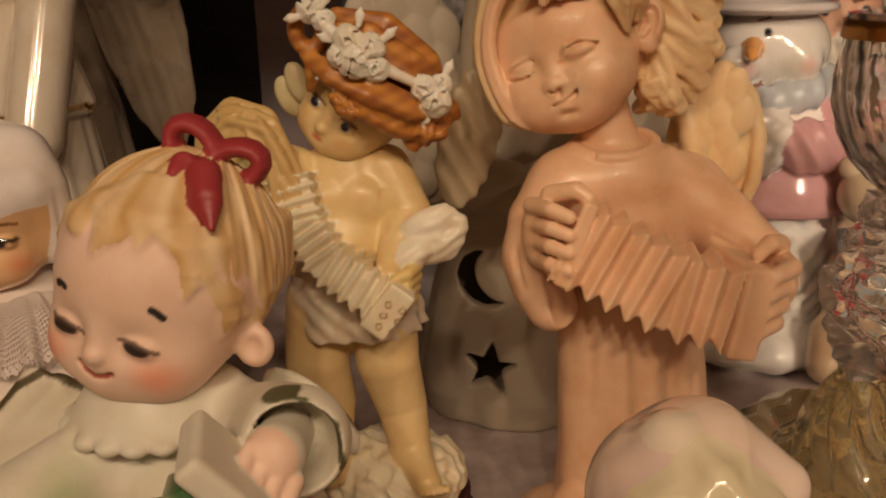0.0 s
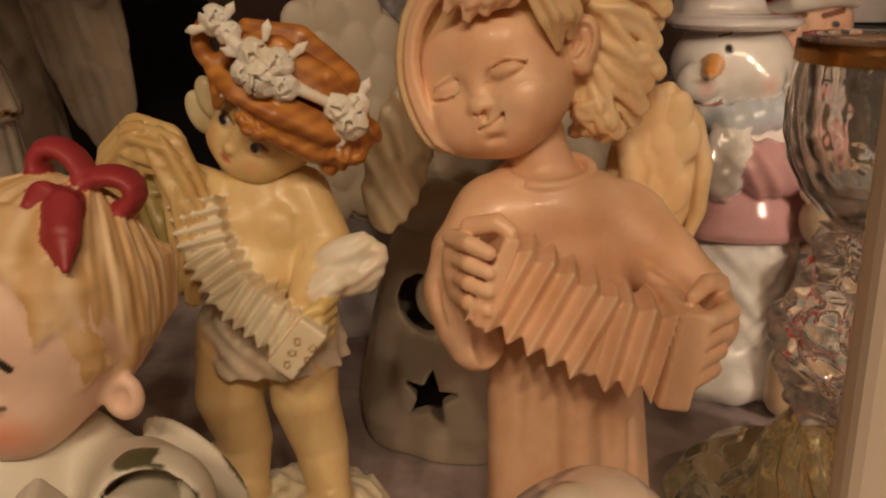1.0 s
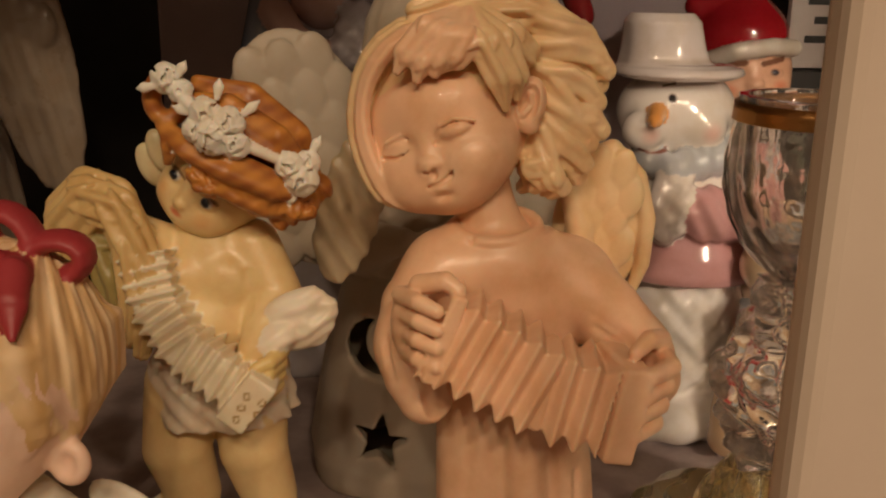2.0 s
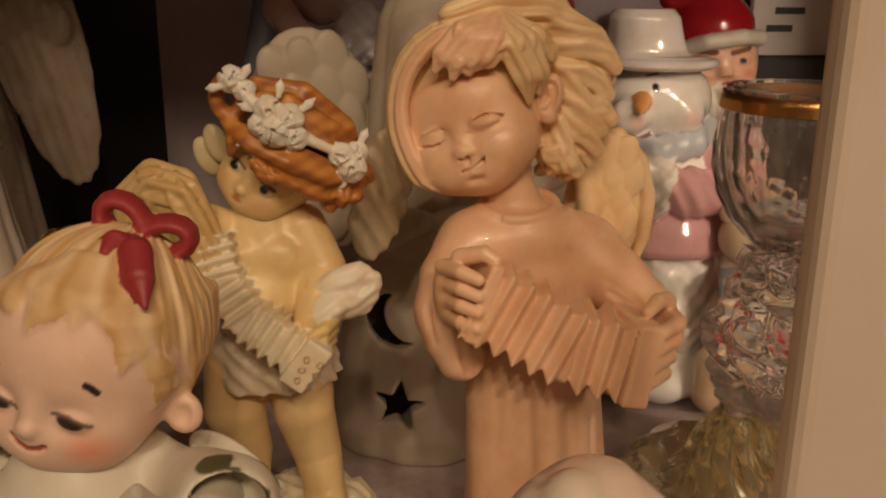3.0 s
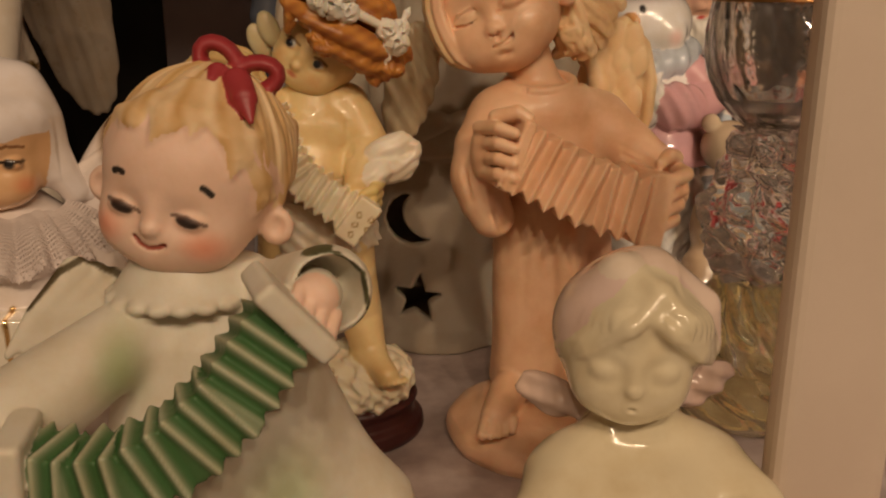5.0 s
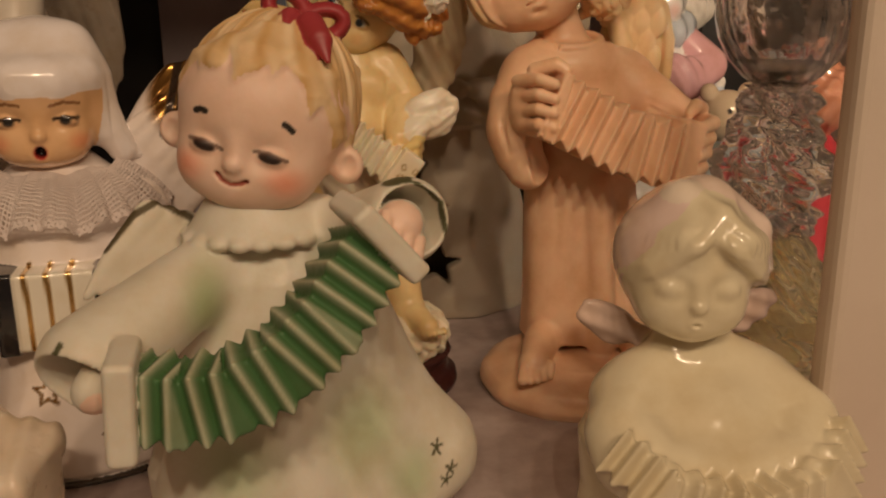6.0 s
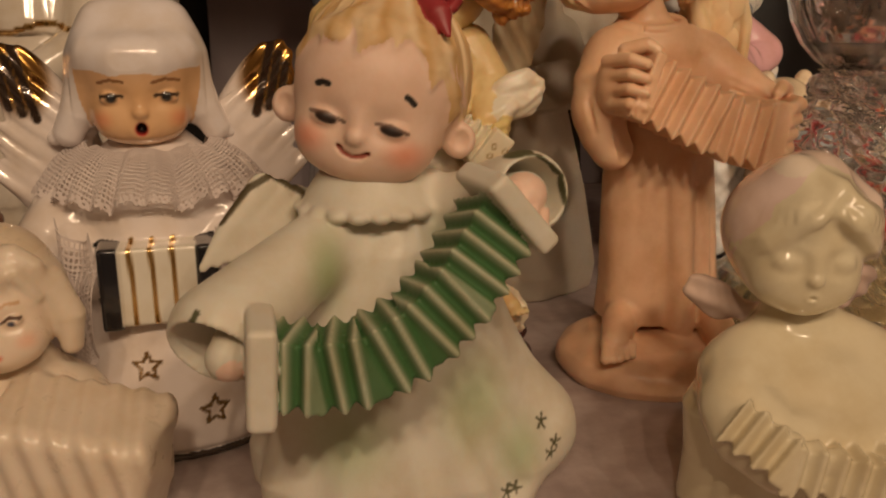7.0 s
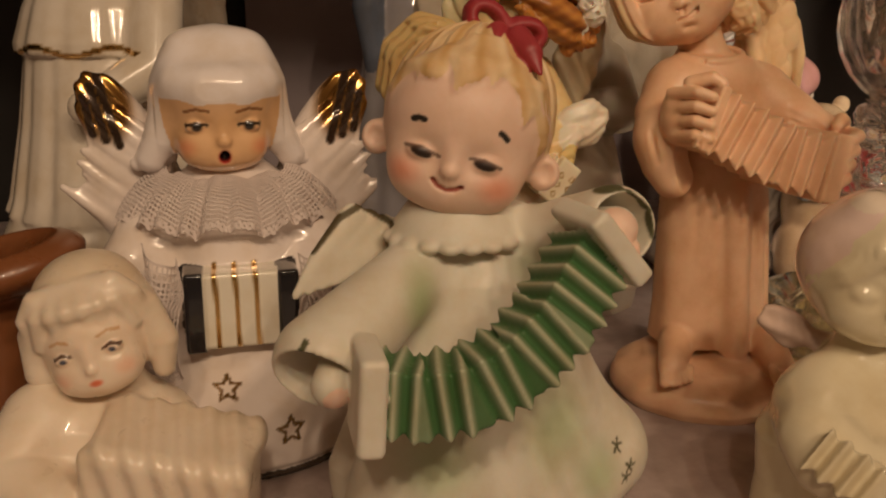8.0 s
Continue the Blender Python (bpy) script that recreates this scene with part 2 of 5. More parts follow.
            col = col * (1 - a[:, None]) + np.array(c) * a[:, None]
            gilt = gilt * (1 - a) + g * a
        return verts, faces, col, gilt


def figurine(name, clays, base, material, label, category="figurine", group=""):
    """One solid painted figure from its lumps of clay; base is the point on the shelf where it stands, in millimetres."""
    V, Q, C, G, n = [], [], [], [], 0
    for c in clays:
        v, q, col, g = c.skin()
        V.append(v), Q.append(q + n), C.append(col), G.append(g)
        n += len(v)
    V, Q, C, G = np.concatenate(V), np.concatenate(Q), np.concatenate(C), np.concatenate(G)
    V = (V - np.array(base)) * 0.001
    me = bpy.data.meshes.new(name)
    me.vertices.add(len(V))
    me.vertices.foreach_set("co", V.astype(np.float32).ravel())
    me.loops.add(len(Q) * 4)
    me.loops.foreach_set("vertex_index", Q.astype(np.int32).ravel())
    me.polygons.add(len(Q))
    me.polygons.foreach_set("loop_start", np.arange(0, len(Q) * 4, 4, dtype=np.int32))
    me.update(calc_edges=True)
    me.polygons.foreach_set("use_smooth", np.ones(len(Q), bool))
    me.attributes.new("paint", "FLOAT_COLOR", "POINT").data.foreach_set("color", np.c_[C, np.ones(len(C))].astype(np.float32).ravel())
    me.attributes.new("gilt", "FLOAT", "POINT").data.foreach_set("value", G.astype(np.float32))
    me.materials.append(material)
    ob = new(name, me)
    ob.location = np.array(base) * 0.001
    return tagged(ob, label, category, group)


def head(clay, c, r, yaw, roll, skin, pitch=0, eye=-0.2, nose=-0.4, mouth=-0.62, chin=-0.95, wide=0.37, nose_size=1.0, ears=0.22, ear_w=-0.35, open_mouth=False, slim=1.0, lips=0.5, lids=True):
    """A child's head of radius r: skull, cheeks, chin, nose, lips, ears. Returns the turn and a function from head units to places."""
    R = turn3(0, 0, yaw) @ turn3(pitch, 0, 0) @ turn3(0, roll, 0)
    at = lambda u, v, w: np.array(c, float) + R @ (np.array([u, v, w]) * r)
    s = lambda *a: tuple(x * r for x in a)
    clay.add(ell(at(0, 0, 0), s(slim, 0.98, 1.02), R), skin, 0.1)
    for q in (-1, 1):
        clay.add(ell(at(q * 0.33 * slim, -0.48, (nose + mouth) / 2), s(0.46, 0.46, 0.42), R), skin, 0.25 * r)
        if ears:
            clay.add(ell(at(q * 1.04 * slim, -0.06, ear_w), s(0.2, 0.11, ears), R), skin, 0.08 * r)
            clay.cut(ell(at(q * 1.08 * slim, -0.19, ear_w + 0.02), s(0.11, 0.09, ears * 0.62), R), 0.04 * r)
    clay.add(ell(at(0, -0.52, chin + 0.28), s(0.34, 0.40, 0.28), R), skin, 0.25 * r)
    for q in (-1, 1):
        clay.cut(ell(at(q * wide, -1.16, eye + 0.0), s(0.24, 0.25, 0.14), R), 0.2 * r)
        clay.add(ell(at(q * wide, -0.83, eye - 0.01), s(0.18, 0.12, 0.11), R), skin, (0.05 if lids else 0.13) * r)
    nz = 0.12 * nose_size
    clay.add(tube([at(0, -0.9, eye + 0.08), at(0, -0.98, nose)], [0.03 * r, nz * r * 0.6]), skin, 0.2 * r)
    clay.add(ell(at(0, -0.99, nose), s(nz * 1.15, nz, nz * 0.9), R), skin, 0.05 * r)
    if open_mouth:
        clay.add(ell(at(0, -0.86, mouth), s(0.2, 0.12, 0.17), R), skin, 0.1 * r)
        clay.cut(ell(at(0, -1.0, mouth), s(0.09, 0.2, 0.1), R), 0.05 * r)
    elif lips:
        clay.add(ell(at(0, -0.85, mouth + 0.04), s(0.17 * lips * 2, 0.09, 0.045), R), skin, 0.06 * r)
        clay.add(ell(at(0, -0.84, mouth - 0.05), s(0.14 * lips * 2, 0.09, 0.05), R), skin, 0.06 * r)
    return R, at


# ---- the cabinet and the room ----
def part(name, bm, material, parent=None, label=""):
    me = bpy.data.meshes.new(name)
    bm.to_mesh(me)
    bm.free()
    me.materials.append(material)
    ob = new(name, me)
    if parent is not None:
        ob.parent = parent
    if label:
        ob["label"] = label
    return ob


def slab(lo, hi, bevel=0.0):
    bm = bmesh.new()
    bmesh.ops.create_cube(bm, size=1)
    for v in bm.verts:
        v.co = Vector([l + (h - l) * (c + 0.5) for l, h, c in zip(lo, hi, v.co)])
    if bevel:
        bmesh.ops.bevel(bm, geom=bm.edges[:], offset=bevel, segments=3, profile=0.5, affect="EDGES")
    return bm


def mottled(name, stops, scale, rough, fine=600.0, relief=0.2, depth=0.0004, spread=6.0):
    m, n, l, b = shader(name, rough)
    l.new(ramp(n, l, noise_tex(n, l, scale, spread, 0.6), stops), b.inputs["Base Color"])
    bump(n, l, b, noise_tex(n, l, fine, 4.0), relief, depth)
    return m


CLOTH = mottled("worn_shelf_laminate", [(0.32, (0.30, 0.24, 0.23)), (0.5, (0.42, 0.34, 0.33)), (0.68, (0.56, 0.48, 0.47))], 42.0, 0.42)
PAINTWOOD = mottled("cream_painted_wood", [(0.3, (0.52, 0.42, 0.34)), (0.7, (0.62, 0.52, 0.43))], 12.0, 0.5, 220.0)
BACKBOARD = mottled("grey_lilac_board", [(0.3, (0.30, 0.25, 0.27)), (0.7, (0.40, 0.34, 0.36))], 14.0, 0.7)
# Near-black, matched to the dark gap left of the grey-lilac board.
NEARBLACK = mottled("near_black_mottle", [(0.3, (0.006, 0.005, 0.005)), (0.7, (0.014, 0.011, 0.011))], 20.0, 0.5)
PLASTER = mottled("warm_room_plaster", [(0.3, (0.24, 0.20, 0.16)), (0.7, (0.30, 0.25, 0.20))], 1.5, 0.9)

shelf = tagged(part("shelf", slab((-0.75, 0.02, -0.02), (0.3, 0.497, 0.0), 0.002), CLOTH), "pinkish grey worn laminate display shelf", "shelf", kind="structure")
# Unseen board added overhead; it keeps the lamplight off the back.
tagged(part("unseen_shade_shelf", slab((-0.75, 0.06, 0.322), (0.3, 0.497, 0.342), 0.002), PAINTWOOD), "unseen cream painted board over the figurines, added to shade the back", "shelf", kind="structure")
tagged(part("wall_back", slab((-0.77, 0.5, -0.5), (0.62, 0.52, 0.9)), NEARBLACK), "near-black back of the display cabinet", "cabinet back", kind="structure")
tagged(part("wall_left", slab((-0.77, 0.02, -0.5), (-0.752, 0.497, 0.9)), NEARBLACK), "near-black side of the display cabinet", "cabinet side", kind="structure")
# Unseen pale side added as a reflector for the right end.
tagged(part("unseen_bounce_wall", slab((0.302, 0.112, -0.5), (0.32, 0.497, 0.9)), PAINTWOOD), "unseen cream painted side board, added to bounce light onto the glass", "cabinet side", kind="structure")
tagged(part("cabinet_post", slab((0.0638, 0.1105, 0.0), (0.0895, 0.1178, 0.322), 0.0025), PAINTWOOD), "cream painted upright wooden post of the cabinet", "post", kind="structure")
# Unseen shell round the cabinet; its distance and tone set the bounced fill.
for nm, lo, hi in (("floor", (-1.5, -1.7, -1.12), (1.5, 0.6, -1.1)), ("ceiling", (-1.5, -1.7, 1.3), (1.5, 0.6, 1.32)), ("wall_room_left", (-1.52, -1.7, -1.1), (-1.5, 0.6, 1.3)),
                   ("wall_room_right", (1.5, -1.7, -1.1), (1.52, 0.6, 1.3)), ("wall_room_rear", (-1.5, -1.72, -1.1), (1.5, -1.7, 1.3)), ("wall_room_front", (-1.5, 0.6, -1.1), (1.5, 0.62, 1.3))):
    tagged(part(nm, slab(lo, hi), PLASTER), "unseen plain warm plaster shell, added for bounced light", "room shell", kind="structure")

# ---- colours of the paints ----
GOLD = (0.75, 0.48, 0.16)
PALEGREEN, BLACK = (0.42, 0.50, 0.30), (0.012, 0.012, 0.016)


def baby_angel():
    white, skin = (0.70, 0.665, 0.575), (0.82, 0.59, 0.48)
    b = Clay((-104, 96, -1), (4, 186, 86), 0.55)
    b.add(lathe(-48, 153, [(0, 35), (10, 36), (26, 31), (46, 25), (62, 19), (72, 12), (78, 9)], 1.0, 0.78, 5, 3.2, 0.6, 5, 55, (0.0, 0.0)), white, 1)
    b.add(ell((-20, 150, 12), (14, 14, 11)), white, 8)
    b.add(tube([(-34, 152, 34), (-15, 149, 16)], [9, 8]), white, 8)
    b.add(tube([(-60, 152, 66), (-74, 138, 60), (-88, 125, 53)], [8, 9, 10.5]), white, 4)
    b.cut(tube([(-86, 124, 52), (-94, 117, 48)], [7.5, 10]), 0.8)
    b.add(tube([(-84, 126, 54), (-87, 119, 50)], [4.2, 4.4]), skin, 0.5)
    b.add(tube([(-40, 153, 68), (-31, 142, 73), (-25, 130, 77)], [7, 8, 9]), white, 4)
    b.cut(tube([(-26, 131, 77), (-23, 120, 79)], [6.3, 8]), 0.8)
    b.add(tube([(-27, 134, 76), (-27, 124, 78)], [4.4, 4.8]), skin, 0.5)
    for i in range(4):
        b.add(tube([(-30 + 2.1 * i, 121.5, 80.5 - 1.9 * i), (-31.5 + 2.1 * i, 117.5, 77.5 - 1.9 * i)], 1.35), skin, 0.6)
    # wings of four feathers with a dark upper edge
    top, tip, root, low = (np.array(p, float) for p in ((-78.0, 157.0, 75.0), (-92.0, 150.0, 59.0), (-67.0, 160.0, 70.0), (-83.0, 152.0, 61.0)))
    for i in range(4):
        b.add(tube([top + (root - top) * i / 3, (top + (root - top) * i / 3) * 0.45 + (tip + (low - tip) * i / 3) * 0.55, tip + (low - tip) * i / 3], [3.4, 3.0, 1.0], 0.5), white, 0.45)
    b.line([root + np.array((0, -1, 2)), top + np.array((2, 0, 3.0)), top + np.array((-3, 0, 0.5)), (top + tip) / 2 + np.array((-2.6, 0, 1.6))], 0.9, (0.10, 0.08, 0.04), 0.15, 6)
    R = turn3(0, 0, -10) @ turn3(0, -47, 0)
    b.add(ell((-27, 159, 67), (5.5, 1.6, 12.0), R), white, 1.5)
    for i in range(3):
        b.cut(tube([(-26 + 3 * i, 157, 66 - 4 * i), (-20 + 1.5 * i, 156.8, 57 - i)], 0.5), 0.8)
    b.add(lathe(-54, 153, [(70.8, 15.6), (72.3, 16), (75, 14.2), (79, 11.5)], 1, 0.95), white, 1.0)
    for i in range(20):
        a = 2 * math.pi * i / 20
        b.add(ell((-54 + 15.2 * math.cos(a), 153 + 14.4 * math.sin(a), 71.2), (2.5, 2.5, 1.6)), white, 0.8)
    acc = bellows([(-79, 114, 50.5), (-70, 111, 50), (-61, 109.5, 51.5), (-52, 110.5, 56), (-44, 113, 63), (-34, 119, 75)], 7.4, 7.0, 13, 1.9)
    # Green is darkest in the pleat valleys and palest on the ridges.
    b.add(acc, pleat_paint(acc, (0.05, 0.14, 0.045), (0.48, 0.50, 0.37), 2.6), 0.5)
    b.add(block((-81, 112.5, 50.5), (2.8, 8.4, 10.0), turn3(0, 3, 0), 1.4), white, 0.4)
    b.add(block((-32.3, 118.5, 77), (2.4, 8.4, 9.4), turn3(0, -41, 12), 1.2), white, 0.4)
    dk = (0.10, 0.10, 0.05)
    for rim in ([(-92, 118, 60), (-96, 117, 54), (-93, 117, 47), (-87, 117, 43)], [(-24, 124, 86), (-18, 126, 81), (-17, 126, 73), (-20, 126, 70)], [(-31, 130, 85), (-24, 128, 86)]):
        b.line(rim, 0.65, dk, 0.15, 3.5)
    b.line([(-34, 158, 79), (-28, 158, 78), (-22, 158, 71), (-15, 158, 60)], 1.0, dk, 0.1, 6)
    for a0, a1, rr in (((-42, 129, 44), (-26, 130, 8), 2.2), ((-56, 127, 40), (-54, 124, 4), 1.8), ((-70, 130, 44), (-72, 128, 6), 2.0), ((-34, 131, 40), (-14, 136, 22), 1.6), ((-48, 126, 30), (-40, 124, 3), 1.6)):
        b.cut(tube([a0, a1], rr), 6)
    b.dab((-66, 132, 60), (7, 22, 16), PALEGREEN, 0.95, strength=1.0)
    b.dab((-40, 132, 66), (8, 22, 8), PALEGREEN, 0.95, strength=0.7)
    b.dab((-24, 134, 16), (9, 22, 12), PALEGREEN, 0.95, strength=0.8)
    b.dab((-34, 128, 30), (14, 22, 18), PALEGREEN, 0.95, strength=0.9)
    b.dab((-64, 128, 24), (16, 22, 16), PALEGREEN, 0.95, strength=0.8)
    for x, z in ((-17, 20), (-14, 15), (-15.5, 13), (-27, 6), (-25, 6.5)):
        for i in range(5):
            a = 2 * math.pi * i / 5
            b.line([(x, 138, z), (x + 1.5 * math.cos(a), 138, z + 1.5 * math.sin(a))], 0.35, dk, 0.1, 9)
    h = Clay((-79, 128, 68), (-24, 184, 132), 0.36)
    c, r = (-51, 156.3, 97), 19.0
    R, at = head(h, c, r, -20, 11, skin, eye=-0.32, nose=-0.46, mouth=-0.70, chin=-1.04, wide=0.37, nose_size=0.68, ear_w=-0.42, ears=0.22, lips=0.0, slim=1.0)
    def blonde(X, Y, Z):
        th = np.arctan2(X + 42, 166 - Y)
        t = 0.55 + 0.25 * np.sin(19 * th + 0.9 * np.sin(0.22 * Z + 0.15 * X)) + 0.12 * np.sin(43 * th + 0.25 * Z)
        return np.array((0.86, 0.68, 0.46)) * t[:, None] + np.array((0.58, 0.33, 0.10)) * (1 - t[:, None])
    h.add(carved(ell(at(0.02, 0.17, 0.20), (r * 1.0, r * 0.96, r * 0.96), R), strands(31, 0.26, 2, (-42, 166, 100), 0.06)), blonde, 0.8)
    sph = lambda a, e, k=0.97: at(k * math.sin(a) * math.cos(e), -k * math.cos(a) * math.cos(e), k * 1.02 * math.sin(e))
    tips = [(-1.3, 0.12), (-1.08, 0.42), (-0.78, 0.52), (-0.5, 0.74), (-0.24, 0.62), (0.0, 0.50), (0.2, 0.74), (0.45, 0.64), (0.7, 0.50), (0.92, 0.24), (1.12, -0.02), (1.3, -0.2), (1.5, -0.3)]
    for i, (a, e) in enumerate(tips):
        bend = 0.10 if i % 2 else -0.10
        for k, (da, w) in enumerate(((-0.09, 1.1), (0.0, 1.5), (0.10, 1.2))):
            h.add(lock([sph(0.25 + 0.35 * (a + da), 1.25), sph(0.12 + 0.72 * a + bend + da, 0.85 if abs(a) < 1 else 0.6), sph(a + 1.1 * da - 0.5 * bend, e + 0.14), sph(a + 0.5 * da - bend, e - 0.04 + 0.05 * k)], [0.9, w, w * 0.8, 0.4], 3, 0.3, 0.3), blonde, 1.5)
    for q in (-1, 1):
        for i in range(7):
            h.add(lock([at(q * 0.78, 0.05 + 0.12 * i, 0.55), at(q * (0.97 - 0.03 * i), 0.08 + 0.13 * i, 0.05), at(q * (0.93 - 0.05 * i), 0.04 + 0.13 * i, -0.35 - 0.05 * (i % 2))], [1.2, 1.3, 0.5], 4, 0.2), blonde, 2.6)
    h.cut(tube([at(-0.18, -0.93, -0.60), at(-0.11, -0.96, -0.66), at(0.0, -0.98, -0.685), at(0.10, -0.96, -0.665), at(0.165, -0.93, -0.62)], 0.5), 0.6)
    for q in (-1, 1):
        h.dab(at(q * 0.55, -0.8, -0.58), (r * 0.34, r * 0.5, r * 0.26), (0.80, 0.28, 0.17), 0.95, R, strength=0.75)
        h.dab(at(q * 0.37, -0.88, -0.325), (3.0, 7, 1.25), (0.03, 0.018, 0.015), 0.3, R @ turn3(0, 10 if q < 0 else 4, 0))
        h.line([at(q * 0.37 - 0.18, -0.88, -0.285), at(q * 0.37 - 0.02, -0.9, -0.270), at(q * 0.37 + 0.18, -0.85, -0.335)], 0.5, (0.08, 0.04, 0.03), 0, 7, 0.8)
        bx = 0.5 * q + (0.02 if q > 0 else 0.03)
        h.line([at(bx - 0.05, -0.86, 0.04 + 0.02 * q), at(bx, -0.88, 0.045), at(bx + 0.05, -0.86, 0.02 - 0.02 * q)], 0.8, (0.02, 0.015, 0.012), 0, 7)
    h.line([at(-0.18, -0.93, -0.60), at(-0.11, -0.96, -0.66), at(0.0, -0.98, -0.685), at(0.10, -0.96, -0.665), at(0.165, -0.93, -0.62)], 0.55, (0.36, 0.09, 0.06), 0, 7)
    bow = (0.34, 0.035, 0.045)
    knot = np.array((-42.5, 161, 115.5))
    for q, tip, side in ((-1, (-48.0, 163, 122.5), (0.86, 0, 0.5)), (1, (-33.0, 160, 115.5), (0.25, 0, 0.97))):
        t, side = np.array(tip, float), np.array(side)
        ring = [knot] + [knot + (t - knot) * (0.5 - 0.5 * math.cos(a)) + side * 3.3 * math.sin(a) for a in np.linspace(0.35, 2 * math.pi - 0.35, 13)] + [knot]
        h.add(tube(ring, 1.75, 2.0), bow, 0.8)
    h.add(ell(knot, (2.8, 3.2, 2.6)), bow, 0.8)
    h.add(tube([(-42.5, 159, 114.5), (-41, 150.5, 115.6), (-39.6, 145.6, 112.6), (-38.4, 142.4, 108.6)], [2.2, 3.0, 2.7, 0.6], 0.7), bow, 0.5)
    h.add(tube([(-43, 158, 115), (-45, 153.5, 116.8), (-46, 150.2, 116.2)], [2.0, 2.6, 1.0], 0.7), bow, 0.5)
    return figurine("baby_angel_figurine", [b, h], (-48, 153, 0), BISQUE, "bisque porcelain baby angel with red hair bow playing green accordion")


def pink_angel():
    col, pale = (0.86, 0.57, 0.38), (0.87, 0.65, 0.39)
    b = Clay((4, 160, -1), (90, 246, 134), 0.48)
    b.add(carved(ell((43, 206, 5), (30, 29, 10)), lambda X, Y, Z: 0.6 * np.sin(X * 0.3) * np.cos(Y * 0.35 + 1)), col, 1)
    b.add(lathe(43, 206, [(0, 28.5), (3, 30), (8, 28), (12, 19)], 1.0, 0.97), col, 2)
    # robe, slim and nearly straight, with a broad middle pleat
    b.add(lathe(47.5, 212, [(16.5, 21), (20, 20.6), (28, 19.6), (50, 18.6), (66, 17.6), (80, 16.5), (92, 16), (100, 13.5), (107, 10)], 1.0, 0.74, 5, 0.55, 0.9, 14, 70, (-0.06, 0)), col, 2)
    b.add(tube([(46, 199.5, 66), (47, 197.6, 40), (48, 196.0, 18)], [2.6, 2.8, 3.6]), col, 4)
    for pts, w in (([(41, 199, 62), (41, 197, 40), (40.5, 195.5, 18)], 1.1), ([(52.5, 199.5, 60), (53.5, 198, 38), (55, 196.5, 18)], 1.1),
                   ([(34, 200.5, 66), (32.5, 199.5, 44), (30.5, 198, 20)], 0.8), ([(59, 203, 52), (60.5, 201.5, 34), (61.5, 200, 20)], 0.8)):
        b.cut(tube(pts, [0.2, w, w * 1.2]), 2.2)
    # neck and collar
    b.add(tube([(41, 214, 103), (37.5, 216, 112), (35, 218, 120)], [7.0, 6.8, 7.2]), col, 1.2)
    b.add(ell((41.5, 213, 101), (15.5, 11, 6.5)), col, 4)
    ring = [(39.8 + 9.4 * math.cos(a), 213 + 8.6 * math.sin(a), 108.0 + 1.7 * math.sin(a) + 0.6 * math.cos(a)) for a in np.linspace(0, 2 * math.pi, 25)]
    b.add(tube(ring, 1.35), col, 0.35)
    b.cut(tube([(33, 205.6, 108.5), (34, 205.2, 105.5)], [1.0, 0.5]), 0.6)
    # arm with a wide hanging sleeve
    b.add(ell((29.5, 212, 97.5), (10, 9.5, 9)), col, 4)
    b.add(tube([(28, 211, 98), (22, 207, 91), (20.3, 203, 83)], [8.5, 8, 7.4]), col, 4)
    b.add(tube([(20.2, 204, 84), (21.6, 202, 77), (23.8, 200.5, 72.5)], [7.2, 7.0, 6.2]), col, 2.5)
    b.cut(tube([(25.5, 194, 88), (25.8, 193.6, 80), (27.5, 194.5, 72)], [3.6, 4.8, 4.0]), 0.8)
    for pts in ([(17, 199.0, 95), (15.2, 198.5, 87), (16.8, 196.5, 78)], [(21.5, 200.2, 100), (19, 198.6, 93), (18.6, 196.4, 86)]):
        b.cut(tube(pts, [0.2, 0.7, 0.3]), 1.4)
    # other arm, folds gathered at the inner elbow
    b.add(ell((56.5, 213, 96.5), (10, 9, 8.5)), col, 4)
    b.add(tube([(57, 212, 96), (64, 206, 90), (69.3, 198, 83.5)], [8.5, 8.2, 7.8]), col, 3)
    b.add(tube([(69.3, 199, 84), (71.5, 194, 79.5)], [7.4, 6.6]), col, 2)
    b.cut(tube([(54.6, 200.6, 100), (54.0, 198.0, 94), (53.4, 195.6, 86)], [0.2, 1.0, 1.4]), 1.8)
    for k in range(4):
        b.cut(tube([(58.5 + 0.6 * k, 199.6 - 0.5 * k, 97 - 2.6 * k), (63.5 + 1.0 * k, 195.4 - 0.9 * k, 92.6 - 2.2 * k), (68.0 + 1.1 * k, 190.4 - 0.6 * k, 90.6 - 2.8 * k)], [0.2, 0.55, 0.2]), 1.6)
    acc = bellows([(26, 191, 92.3), (35, 189.5, 87.6), (48, 187, 81.0), (60, 185.5, 78.2)], 9.6, 8.8, 8, 2.8)
    b.add(acc, col, 0.3)
    b.add(block((62.0, 185.2, 77.8), (3.3, 8.4, 10.2), turn3(0, 11, 8), 0.9), col, 0.3)
    b.add(block((25.6, 191, 92.2), (1.7, 8.8, 9.6), turn3(0, 20, 8), 0.8), col, 0.3)
    for i in range(4):
        b.add(tube([(18.2 + 0.5 * i, 193, 98.5 - 4.0 * i), (21.6, 184.8, 99.6 - 4.0 * i), (25.2, 182.6, 98.4 - 3.9 * i)], [1.9, 1.75, 1.5]), col, 0.25)
        b.add(tube([(72.2 - 0.7 * i, 190, 86.6 - 4.0 * i), (72.4 - 0.9 * i, 183.0, 86.4 - 4.1 * i), (67.4 - 0.8 * i, 179.0, 85.8 - 4.1 * i)], [2.3, 2.1, 1.8]), col, 0.25)
    b.add(tube([(22, 190, 101.5), (27, 187, 103.2), (29.5, 185.5, 101.8)], [2.2, 2.0, 1.6]), col, 0.4)
